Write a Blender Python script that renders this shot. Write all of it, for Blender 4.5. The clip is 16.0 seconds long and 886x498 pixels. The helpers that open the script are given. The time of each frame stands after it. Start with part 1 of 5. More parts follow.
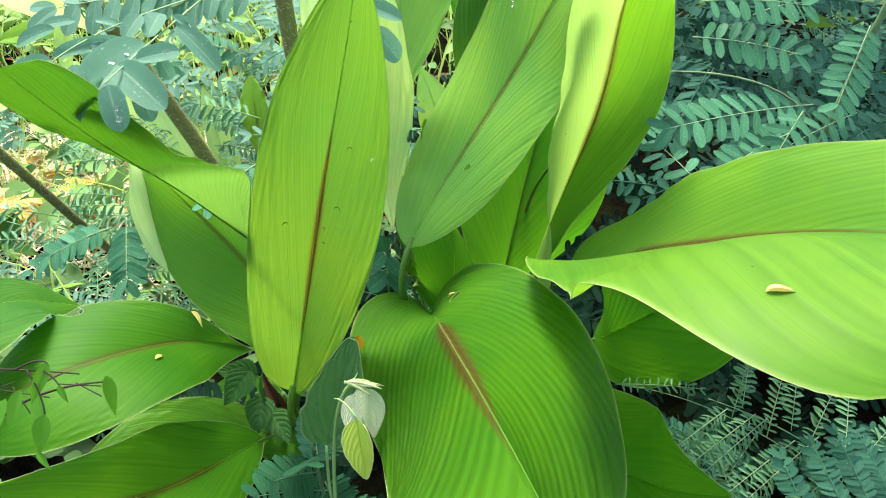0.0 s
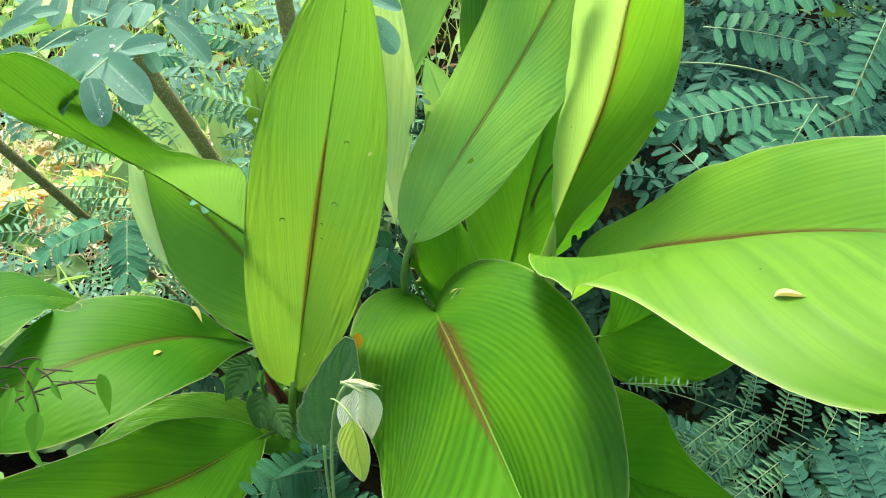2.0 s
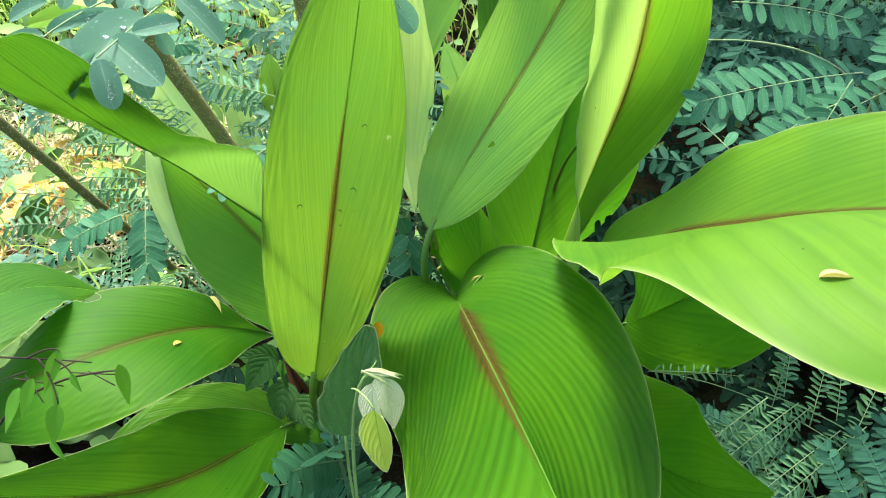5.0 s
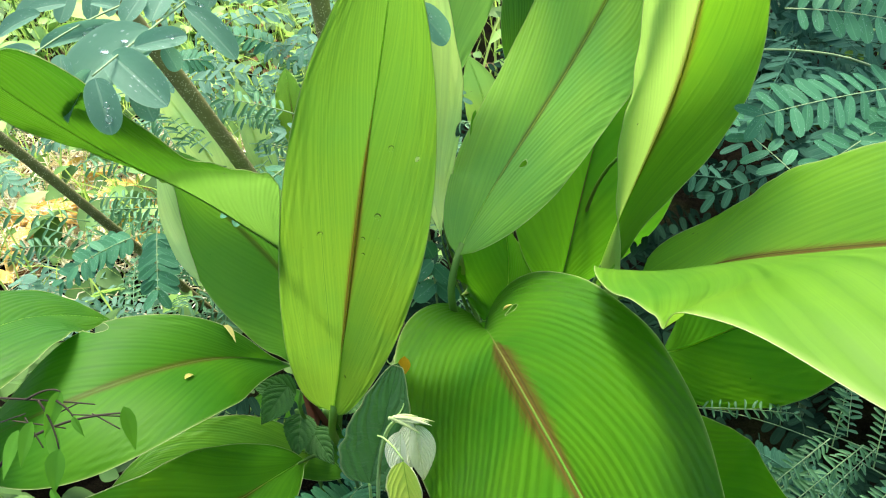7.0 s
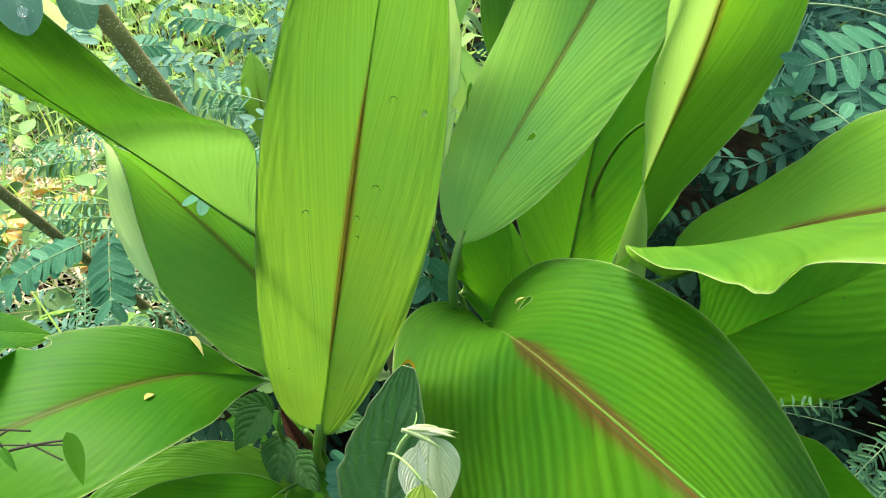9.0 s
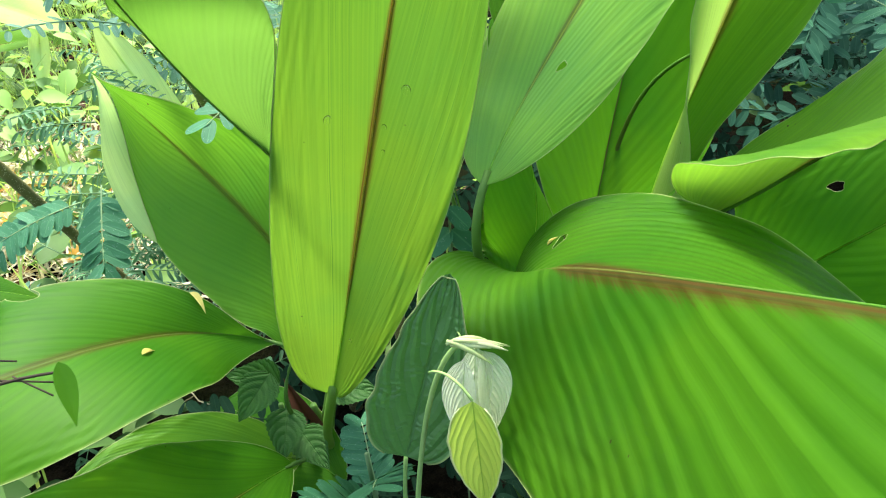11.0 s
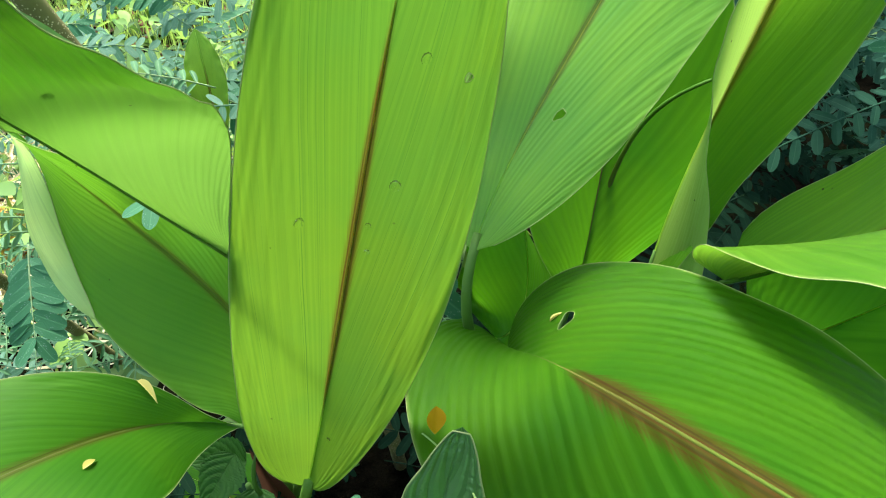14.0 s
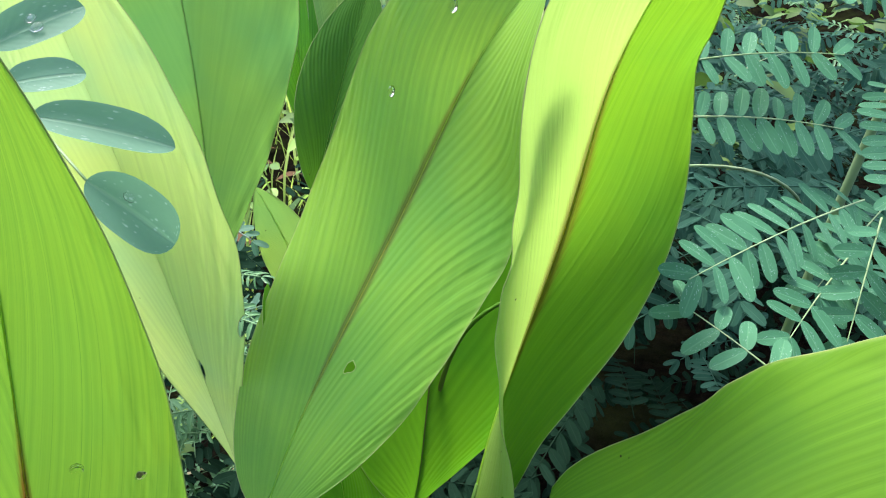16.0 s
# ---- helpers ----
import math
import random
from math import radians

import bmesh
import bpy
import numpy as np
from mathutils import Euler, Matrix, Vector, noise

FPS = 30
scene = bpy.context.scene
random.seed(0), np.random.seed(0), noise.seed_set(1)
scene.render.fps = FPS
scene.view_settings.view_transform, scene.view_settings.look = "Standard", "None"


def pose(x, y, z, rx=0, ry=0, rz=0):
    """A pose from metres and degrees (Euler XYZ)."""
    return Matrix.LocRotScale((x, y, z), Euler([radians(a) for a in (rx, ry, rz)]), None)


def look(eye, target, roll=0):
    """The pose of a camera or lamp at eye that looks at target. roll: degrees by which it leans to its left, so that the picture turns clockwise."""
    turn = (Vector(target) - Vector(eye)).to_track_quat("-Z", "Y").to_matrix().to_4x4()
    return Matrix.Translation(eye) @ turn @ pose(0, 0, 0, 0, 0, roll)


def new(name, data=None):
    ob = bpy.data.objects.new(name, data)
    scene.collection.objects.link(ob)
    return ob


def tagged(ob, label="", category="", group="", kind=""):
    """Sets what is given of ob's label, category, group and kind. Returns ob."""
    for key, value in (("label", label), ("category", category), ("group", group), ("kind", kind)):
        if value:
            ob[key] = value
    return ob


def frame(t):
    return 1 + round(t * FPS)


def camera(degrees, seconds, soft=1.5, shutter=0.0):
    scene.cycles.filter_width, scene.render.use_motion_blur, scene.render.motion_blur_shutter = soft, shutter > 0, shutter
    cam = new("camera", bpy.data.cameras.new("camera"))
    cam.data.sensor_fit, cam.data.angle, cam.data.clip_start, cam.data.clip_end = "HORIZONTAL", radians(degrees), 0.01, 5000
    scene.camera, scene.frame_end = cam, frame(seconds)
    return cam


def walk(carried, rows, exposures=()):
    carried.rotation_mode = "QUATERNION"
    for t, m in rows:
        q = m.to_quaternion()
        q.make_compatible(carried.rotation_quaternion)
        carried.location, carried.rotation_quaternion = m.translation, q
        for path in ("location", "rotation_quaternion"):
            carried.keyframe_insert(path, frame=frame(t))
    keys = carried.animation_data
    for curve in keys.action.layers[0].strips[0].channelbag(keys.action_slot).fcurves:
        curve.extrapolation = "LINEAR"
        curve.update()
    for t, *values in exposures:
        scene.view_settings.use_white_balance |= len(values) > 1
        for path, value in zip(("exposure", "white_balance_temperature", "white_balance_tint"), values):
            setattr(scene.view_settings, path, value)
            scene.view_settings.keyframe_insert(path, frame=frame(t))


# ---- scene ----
cam = camera(62.8, 16.0, soft=1.1)
PATH = [
    (0, (0.004, -0.018, 0.834), (-0.004, 1.657, -0.259), -0.3),
    (0.5, (0.013, -0.014, 0.833), (0.044, 1.659, -0.264), 0.1),
    (1, (0.019, -0.008, 0.831), (0.028, 1.658, -0.276), -0.0),
    (1.5, (0.017, -0.004, 0.83), (-0.006, 1.66, -0.28), -0.7),
    (2, (0.012, -0.004, 0.83), (-0.027, 1.657, -0.284), -0.7),
    (2.5, (0.011, -0.003, 0.829), (-0.031, 1.664, -0.275), -0.9),
    (3, (0.008, -0.005, 0.827), (-0.013, 1.664, -0.276), -0.5),
    (3.5, (0.009, -0.006, 0.826), (-0.028, 1.663, -0.276), -1.1),
    (4, (0.008, -0.005, 0.825), (-0.033, 1.66, -0.281), -1.0),
    (4.2, (0.01, -0.004, 0.825), (-0.044, 1.658, -0.287), -1.3),
    (6.3, (0.004, 0.031, 0.81), (-0.128, 1.656, -0.348), -2.9),
    (6.5, (0.001, 0.035, 0.81), (-0.146, 1.66, -0.347), -2.9),
    (7, (-0.004, 0.048, 0.806), (-0.135, 1.708, -0.301), -3.3),
    (7.5, (-0.011, 0.076, 0.796), (-0.095, 1.72, -0.34), -1.8),
    (8, (-0.02, 0.096, 0.783), (-0.075, 1.752, -0.337), -1.0),
    (8.2, (-0.023, 0.096, 0.776), (-0.092, 1.757, -0.335), -2.0),
    (10.3, (-0.053, 0.108, 0.696), (-0.042, 1.837, -0.31), -4.3),
    (10.5, (-0.054, 0.105, 0.691), (-0.041, 1.823, -0.333), -4.2),
    (11, (-0.065, 0.107, 0.675), (-0.06, 1.828, -0.343), -3.2),
    (11.5, (-0.08, 0.117, 0.667), (-0.091, 1.832, -0.362), -2.6),
    (12, (-0.087, 0.124, 0.659), (-0.094, 1.816, -0.407), -2.1),
    (12.5, (-0.092, 0.141, 0.657), (-0.096, 1.821, -0.429), -2.2),
    (13, (-0.093, 0.164, 0.668), (-0.06, 1.834, -0.431), -2.4),
    (13.5, (-0.09, 0.179, 0.682), (-0.026, 1.86, -0.4), -2.5),
    (14, (-0.079, 0.195, 0.697), (0.044, 1.871, -0.387), -3.0),
    (14.5, (-0.064, 0.216, 0.723), (0.139, 1.874, -0.376), -3.5),
    (15, (-0.029, 0.238, 0.754), (0.263, 1.92, -0.287), -2.9),
    (15.5, (-0.006, 0.26, 0.772), (0.332, 1.964, -0.219), -2.8),
    (16, (0.008, 0.267, 0.763), (0.383, 2.007, -0.151), -1.9),
]
walk(cam, [(t, look(eye, target, roll)) for t, eye, target, roll in PATH],
     exposures=[(0.0, 1.93, 6500, 9), (4.0, 1.93, 6500, 9), (8.0, 1.87, 6500, 8), (10.5, 1.97, 6500, 8), (12.5, 1.93, 6500, 7), (13.6, 1.80, 6500, 5),
                (14.6, 1.80, 6500, 7), (15.2, 1.85, 6450, 11), (16.0, 1.87, 6250, 21)])

# ---- light ----
SUN_TO = Vector((-0.10, 0.32, 0.93)).normalized()
world = bpy.data.worlds.new("sky")
scene.world = world
world.use_nodes = True
wn = world.node_tree
sky = wn.nodes.new("ShaderNodeTexSky")
sky.sky_type, sky.sun_disc = "NISHITA", False
sky.dust_density = 4.0
sky.sun_elevation = math.asin(SUN_TO.z)
sky.sun_rotation = math.atan2(SUN_TO.x, SUN_TO.y)
wn.links.new(sky.outputs[0], wn.nodes["Background"].inputs[0])
wn.nodes["Background"].inputs[1].default_value = 0.15
sun = new("sun", bpy.data.lights.new("sun", "SUN"))
sun.data.energy, sun.data.angle, sun.data.color = 2.3, radians(16), (1.0, 0.97, 0.87)
sun.matrix_world = look(SUN_TO * 8, (0, 0, 0))

# ---- materials ----


class Nodes:
    """Short hand for building a node material."""

    def __init__(self, name):
        self.mat = bpy.data.materials.new(name)
        self.mat.use_nodes = True
        self.tree = self.mat.node_tree
        self.tree.nodes.clear()

    def add(self, kind, *links, **values):
        node = self.tree.nodes.new(kind)
        for key, value in values.items():
            setattr(node, key, value)
        for slot, value in links:
            if isinstance(value, bpy.types.NodeSocket):
                self.tree.links.new(value, node.inputs[slot])
            else:
                node.inputs[slot].default_value = value
        return node

    def math(self, op, a, b=0.0, c=None):
        links = [(0, a), (1, b)] + ([(2, c)] if c is not None else [])
        return self.add("ShaderNodeMath", *links, operation=op).outputs[0]

    def mix(self, fac, a, b):
        return self.add("ShaderNodeMixRGB", (0, fac), (1, a), (2, b)).outputs[0]

    def ramp(self, fac, lo, hi):
        return self.add("ShaderNodeMapRange", (0, fac), (1, lo), (2, hi)).outputs[0]

    def noise(self, vec, scale, detail=3.0, rough=0.5):
        links = [("Scale", scale), ("Detail", detail), ("Roughness", rough)]
        if vec is not None:
            links.append(("Vector", vec))
        return self.add("ShaderNodeTexNoise", *links).outputs[0]

    def bump(self, height, strength, distance):
        return self.add("ShaderNodeBump", ("Strength", strength), ("Distance", distance), ("Height", height)).outputs[0]

    def finish(self, colour, rough, normal=None, through_colour=None, through_share=0.0, spec=0.5, metal=0.0, coat=0.0):
        b = self.add("ShaderNodeBsdfPrincipled", ("Base Color", colour), ("Roughness", rough), ("Specular IOR Level", spec), ("Metallic", metal), ("Coat Weight", coat))
        if normal is not None:
            self.tree.links.new(normal, b.inputs["Normal"])
        out = b.outputs[0]
        if through_colour is not None:
            tr = self.add("ShaderNodeBsdfTranslucent", (0, through_colour))
            if normal is not None:
                self.tree.links.new(normal, tr.inputs["Normal"])
            out = self.add("ShaderNodeMixShader", (0, through_share), (1, out), (2, tr.outputs[0])).outputs[0]
        self.tree.links.new(out, self.add("ShaderNodeOutputMaterial").inputs[0])
        return self.mat


def rgb(r, g, b):
    return (r, g, b, 1.0)


def turmeric_leaf(name, dark, light, thru, red=1.0, sweep=0.4, pleats=34, share=0.45, red_span=(0.1, 0.32, 0.6, 0.95), red_wide=0.10, gloss=0.42, pleat_depth=0.18, thin=None, spec=0.17, veins=0.35, relief=0.3, under=None):
    """A pleated blade: UV x runs -1 to 1 from edge to edge, UV y from base to tip. thin: colour of a half painted as
    sunlit.
    """
    n = Nodes(name)
    uv = n.add("ShaderNodeSeparateXYZ", (0, n.add("ShaderNodeTexCoord").outputs["UV"]))
    side, along = uv.outputs[0], uv.outputs[1]
    off = n.math("ABSOLUTE", side)
    pos = n.add("ShaderNodeTexCoord").outputs["Object"]
    wob = n.noise(pos, 14.0, 2.0)
    q = n.math("SUBTRACT", along, n.math("MULTIPLY", off, sweep))
    q = n.math("ADD", q, n.math("MULTIPLY", wob, 0.025))
    sgn = n.math("SIGN", side)
    fine = n.add("ShaderNodeCombineXYZ", (0, n.math("MULTIPLY", q, 130.0)), (1, n.math("MULTIPLY", off, 1.0)), (2, sgn)).outputs[0]
    broad = n.add("ShaderNodeCombineXYZ", (0, n.math("MULTIPLY", q, float(pleats) * 1.3)), (1, n.math("MULTIPLY", off, 0.5)), (2, sgn)).outputs[0]
    f1, f2 = n.noise(fine, 1.0, 2.0), n.noise(broad, 1.0, 2.0)
    wave = n.math("SINE", n.math("MULTIPLY", q, pleats * 6.2832))
    stripe = n.ramp(n.math("ADD", n.math("MULTIPLY", f1, 0.30), n.math("ADD", n.math("MULTIPLY", f2, 0.80), n.math("MULTIPLY", wave, 0.045))), 0.36, 0.76)
    blotch = n.ramp(n.noise(pos, 6.5, 4.0), 0.35, 0.7)
    col = n.mix(stripe, rgb(*dark), rgb(*light))
    col = n.mix(n.math("MULTIPLY", blotch, 0.5), col, rgb(light[0] * 1.45, light[1] * 1.08, light[2] * 0.8))
    cool = n.ramp(n.noise(pos, 11.0, 3.0), 0.46, 0.68)
    col = n.mix(n.math("MULTIPLY", cool, 0.5), col, rgb(dark[0] * 0.75, dark[1] * 0.95, dark[2] * 1.5))
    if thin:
        # sun on one half put into its colour: paler and more translucent
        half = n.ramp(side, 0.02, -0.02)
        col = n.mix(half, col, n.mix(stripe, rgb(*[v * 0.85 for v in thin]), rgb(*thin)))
    # thin dark vein lines, uneven
    line = n.math("MULTIPLY", n.ramp(f1, 0.60, 0.68), n.ramp(f2, 0.35, 0.6))
    col = n.mix(n.math("MULTIPLY", line, veins), col, rgb(dark[0] * 0.5, dark[1] * 0.6, dark[2]))
    tcol = n.mix(stripe, rgb(thru[0] * 0.72, thru[1] * 0.8, thru[2]), rgb(*thru))
    tcol = n.mix(n.math("MULTIPLY", blotch, 0.4), tcol, rgb(thru[0] * 1.5, thru[1] * 1.14, thru[2]))
    tcol = n.mix(n.math("MULTIPLY", cool, 0.5), tcol, rgb(thru[0] * 0.62, thru[1] * 0.88, thru[2] * 1.6))
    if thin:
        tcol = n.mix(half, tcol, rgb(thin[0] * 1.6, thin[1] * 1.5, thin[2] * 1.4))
    tcol = n.mix(n.math("MULTIPLY", line, veins), tcol, rgb(thru[0] * 0.35, thru[1] * 0.5, thru[2]))
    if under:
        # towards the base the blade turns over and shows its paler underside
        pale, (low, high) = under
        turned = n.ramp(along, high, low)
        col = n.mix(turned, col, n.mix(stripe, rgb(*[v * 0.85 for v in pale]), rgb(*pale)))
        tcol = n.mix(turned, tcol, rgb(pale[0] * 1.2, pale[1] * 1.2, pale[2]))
    # brown-red feathered streak along the rib
    a, b, c, d = red_span
    span = n.math("MULTIPLY", n.ramp(along, a, b), n.ramp(along, d, c))
    feather = n.add("ShaderNodeCombineXYZ", (0, n.math("MULTIPLY", q, 200.0)), (1, n.math("MULTIPLY", off, 5.0)), (2, sgn)).outputs[0]
    width = n.math("MULTIPLY", span, n.math("MULTIPLY_ADD", n.noise(feather, 1.0, 3.0), 1.3, 0.35))
    width = n.math("MULTIPLY", width, red_wide)
    m = n.math("SUBTRACT", 1.0, n.math("DIVIDE", off, n.math("ADD", width, 0.0005)))
    m = n.math("MULTIPLY", n.ramp(m, -0.15, 0.55), red)
    m = n.math("MULTIPLY", m, n.ramp(span, 0.0, 0.5))
    strand = n.add("ShaderNodeCombineXYZ", (0, n.math("MULTIPLY", side, 95.0)), (1, n.math("MULTIPLY", along, 5.0)), (2, 0.0)).outputs[0]
    m = n.math("MULTIPLY", m, n.math("MULTIPLY_ADD", n.ramp(n.noise(strand, 1.0, 2.0), 0.36, 0.58), 0.4, 0.6))
    col = n.mix(m, col, rgb(0.085, 0.048, 0.010))
    tcol = n.mix(m, tcol, rgb(0.155, 0.082, 0.010))
    # dark hairlines close beside the rib
    hair = n.math("MULTIPLY", n.ramp(n.math("ABSOLUTE", n.math("SUBTRACT", off, n.math("MULTIPLY_ADD", wob, 0.012, 0.022))), 0.008, 0.003), n.math("MULTIPLY", span, red))
    col = n.mix(n.math("MULTIPLY", hair, 0.5), col, rgb(0.030, 0.018, 0.006))
    tcol = n.mix(n.math("MULTIPLY", hair, 0.5), tcol, rgb(0.05, 0.025, 0.006))
    # paler rim
    rim = n.ramp(off, 0.975, 1.0)
    col = n.mix(n.math("MULTIPLY", rim, 0.4), col, rgb(0.42, 0.50, 0.16))
    # specks and small dead spots
    cell = n.add("ShaderNodeTexVoronoi", ("Vector", pos), ("Scale", 55.0))
    speck = n.math("MULTIPLY", n.ramp(cell.outputs["Distance"], 0.045, 0.03), n.ramp(n.noise(pos, 23.0), 0.52, 0.56))
    col = n.mix(speck, col, rgb(0.05, 0.045, 0.015))
    tcol = n.mix(speck, tcol, rgb(0.04, 0.035, 0.01))
    height = n.math("ADD", n.math("MULTIPLY", wave, pleat_depth * 1.6), n.math("ADD", n.math("MULTIPLY", f1, 0.25), n.math("MULTIPLY", f2, 1.1)))
    height = n.math("SUBTRACT", height, n.math("MULTIPLY", n.ramp(off, 0.03, 0.0), 1.2))
    return n.finish(col, n.math("MULTIPLY_ADD", f2, 0.2, gloss - 0.02), n.bump(height, relief, 0.0012), tcol, share, spec)


def plain_leaf(name, dark, light, thru, share=0.35, scale=60.0, gloss=0.5, spec=0.4, vary=0.5):
    n = Nodes(name)
    info = n.add("ShaderNodeObjectInfo").outputs["Random"]
    isl = n.add("ShaderNodeNewGeometry").outputs["Random Per Island"]
    pos = n.add("ShaderNodeTexCoord").outputs["Object"]
    rnd = n.math("FRACT", n.math("ADD", info, isl))
    f = n.noise(pos, scale, 3.0)
    fac = n.math("ADD", n.math("MULTIPLY", rnd, vary), n.math("MULTIPLY", f, 1.0 - vary * 0.6))
    col = n.mix(n.ramp(fac, 0.15, 0.95), rgb(*dark), rgb(*light))
    return n.finish(col, n.math("MULTIPLY_ADD", f, 0.2, gloss), n.bump(f, 0.3, 0.0006), rgb(*thru), share, spec)


def leaflet_leaf(name, dark, light, thru, share=0.25, gloss=0.55, spec=0.2, dew=0.0):
    """A small leaflet: paler rib, faint side veins, blotches that differ from one to the next, fine dew."""
    n = Nodes(name)
    uv = n.add("ShaderNodeSeparateXYZ", (0, n.add("ShaderNodeTexCoord").outputs["UV"]))
    off = n.math("ABSOLUTE", uv.outputs[0])
    rnd = n.math("FRACT", n.math("ADD", n.add("ShaderNodeObjectInfo").outputs["Random"], n.add("ShaderNodeNewGeometry").outputs["Random Per Island"]))
    at = n.add("ShaderNodeCombineXYZ", (0, n.math("MULTIPLY", uv.outputs[0], 0.4)), (1, uv.outputs[1]), (2, n.math("MULTIPLY", rnd, 40.0))).outputs[0]
    blotch, grain = n.noise(at, 3.0, 3.0), n.noise(at, 22.0, 2.0)
    fac = n.math("ADD", n.math("MULTIPLY", rnd, 0.5), n.math("ADD", n.math("MULTIPLY", blotch, 0.5), n.math("MULTIPLY", grain, 0.2)))
    col = n.mix(n.ramp(fac, 0.2, 1.0), rgb(*dark), rgb(*light))
    vein = n.math("SINE", n.math("MULTIPLY", n.math("SUBTRACT", uv.outputs[1], n.math("MULTIPLY", off, 0.25)), 70.0))
    rib = n.ramp(off, 0.12, 0.04)
    col = n.mix(n.math("MULTIPLY", rib, 0.45), col, rgb(light[0] * 1.8, light[1] * 1.4, light[2] * 1.4))
    rim = n.math("MULTIPLY", n.ramp(off, 0.9, 1.0), 0.3)
    col = n.mix(rim, col, rgb(light[0] * 1.7, light[1] * 1.4, light[2] * 1.4))
    if dew:
        cell = n.add("ShaderNodeTexVoronoi", ("Vector", at), ("Scale", 16.0)).outputs["Distance"]
        bead = n.math("MULTIPLY", n.ramp(cell, 0.26, 0.18), n.ramp(n.noise(at, 5.0), 0.48, 0.58))
        col = n.mix(n.math("MULTIPLY", bead, dew), col, rgb(0.62, 0.74, 0.70))
    height = n.math("ADD", n.math("MULTIPLY", vein, 0.04), n.math("SUBTRACT", blotch, n.math("MULTIPLY", rib, 0.8)))
    return n.finish(col, n.math("MULTIPLY_ADD", blotch, 0.25, gloss - 0.1), n.bump(height, 0.35, 0.0006), rgb(*thru), share, spec)


LEAF_MID = turmeric_leaf("turmeric leaf, mid green", (0.052, 0.170, 0.010), (0.115, 0.280, 0.020), (0.190, 0.410, 0.024), red_wide=0.07, sweep=0.7, pleats=22, relief=0.2, veins=0.2)
# darkened copy of the mid green: shade on the lower leaves put into the colour
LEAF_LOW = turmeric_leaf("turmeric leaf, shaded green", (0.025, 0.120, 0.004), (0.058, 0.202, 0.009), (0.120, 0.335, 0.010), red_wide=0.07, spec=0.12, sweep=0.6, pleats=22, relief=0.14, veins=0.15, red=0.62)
LEAF_LEFT = turmeric_leaf("turmeric leaf, fresh green", (0.048, 0.175, 0.010), (0.105, 0.290, 0.020), (0.185, 0.445, 0.022), red=0.5, red_wide=0.06, sweep=0.7, pleats=22, relief=0.2, veins=0.2)
# lightened copy: the sky light on the back-right leaf is put into the colour
LEAF_LIT = turmeric_leaf("turmeric leaf, green lightened as lit", (0.110, 0.292, 0.032), (0.205, 0.450, 0.056), (0.250, 0.480, 0.044), sweep=0.75, pleats=20, red=0.62, red_wide=0.055, pleat_depth=0.26, spec=0.3, veins=0.12, relief=0.2)
LEAF_YOUNG = turmeric_leaf("turmeric leaf, yellow green", (0.088, 0.232, 0.019), (0.145, 0.325, 0.030), (0.188, 0.375, 0.025), sweep=0.85, pleats=26, red=0.95, red_wide=0.062, red_span=(0.10, 0.24, 0.40, 0.64), veins=0.75, relief=0.08)
# the left half carries painted sunlight in its paler colour
LEAF_SPLIT = turmeric_leaf("turmeric leaf, yellow green with a half painted sunlit", (0.072, 0.220, 0.009), (0.130, 0.318, 0.016), (0.150, 0.360, 0.013), sweep=0.8, pleats=22, red=0.75, red_wide=0.085, thin=(0.26, 0.43, 0.085), veins=0.2, pleat_depth=0.06)
LEAF_PALE = turmeric_leaf("turmeric leaf, pale underside", (0.36, 0.52, 0.14), (0.45, 0.63, 0.20), (0.62, 0.86, 0.23), red=0.0, sweep=0.95, pleats=18, gloss=0.55, veins=0.05, relief=0.12, pleat_depth=0.1)
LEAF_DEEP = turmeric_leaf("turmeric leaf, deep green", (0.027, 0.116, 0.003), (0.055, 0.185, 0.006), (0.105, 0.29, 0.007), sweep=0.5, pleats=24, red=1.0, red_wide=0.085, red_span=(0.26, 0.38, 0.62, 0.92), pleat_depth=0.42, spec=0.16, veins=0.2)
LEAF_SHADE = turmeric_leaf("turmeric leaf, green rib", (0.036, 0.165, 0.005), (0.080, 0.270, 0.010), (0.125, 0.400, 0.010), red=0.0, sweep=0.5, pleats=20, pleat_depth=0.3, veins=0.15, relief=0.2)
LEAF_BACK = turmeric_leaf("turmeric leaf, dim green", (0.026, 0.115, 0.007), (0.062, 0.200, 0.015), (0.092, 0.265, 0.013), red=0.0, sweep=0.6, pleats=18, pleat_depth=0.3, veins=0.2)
LEAF_SOFT = turmeric_leaf("turmeric leaf, soft green", (0.115, 0.245, 0.045), (0.19, 0.345, 0.075), (0.22, 0.42, 0.06), red=0.0, sweep=0.7, gloss=0.5, veins=0.15)
LEAF_COOL = turmeric_leaf("turmeric leaf, cool green", (0.060, 0.18, 0.040), (0.110, 0.27, 0.068), (0.14, 0.33, 0.055), red=0.0, sweep=0.9, gloss=0.38, pleats=18, veins=0.1, relief=0.1, pleat_depth=0.08)
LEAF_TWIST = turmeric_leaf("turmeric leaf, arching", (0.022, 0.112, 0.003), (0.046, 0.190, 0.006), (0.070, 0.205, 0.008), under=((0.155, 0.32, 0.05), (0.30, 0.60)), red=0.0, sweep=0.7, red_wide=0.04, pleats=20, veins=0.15)


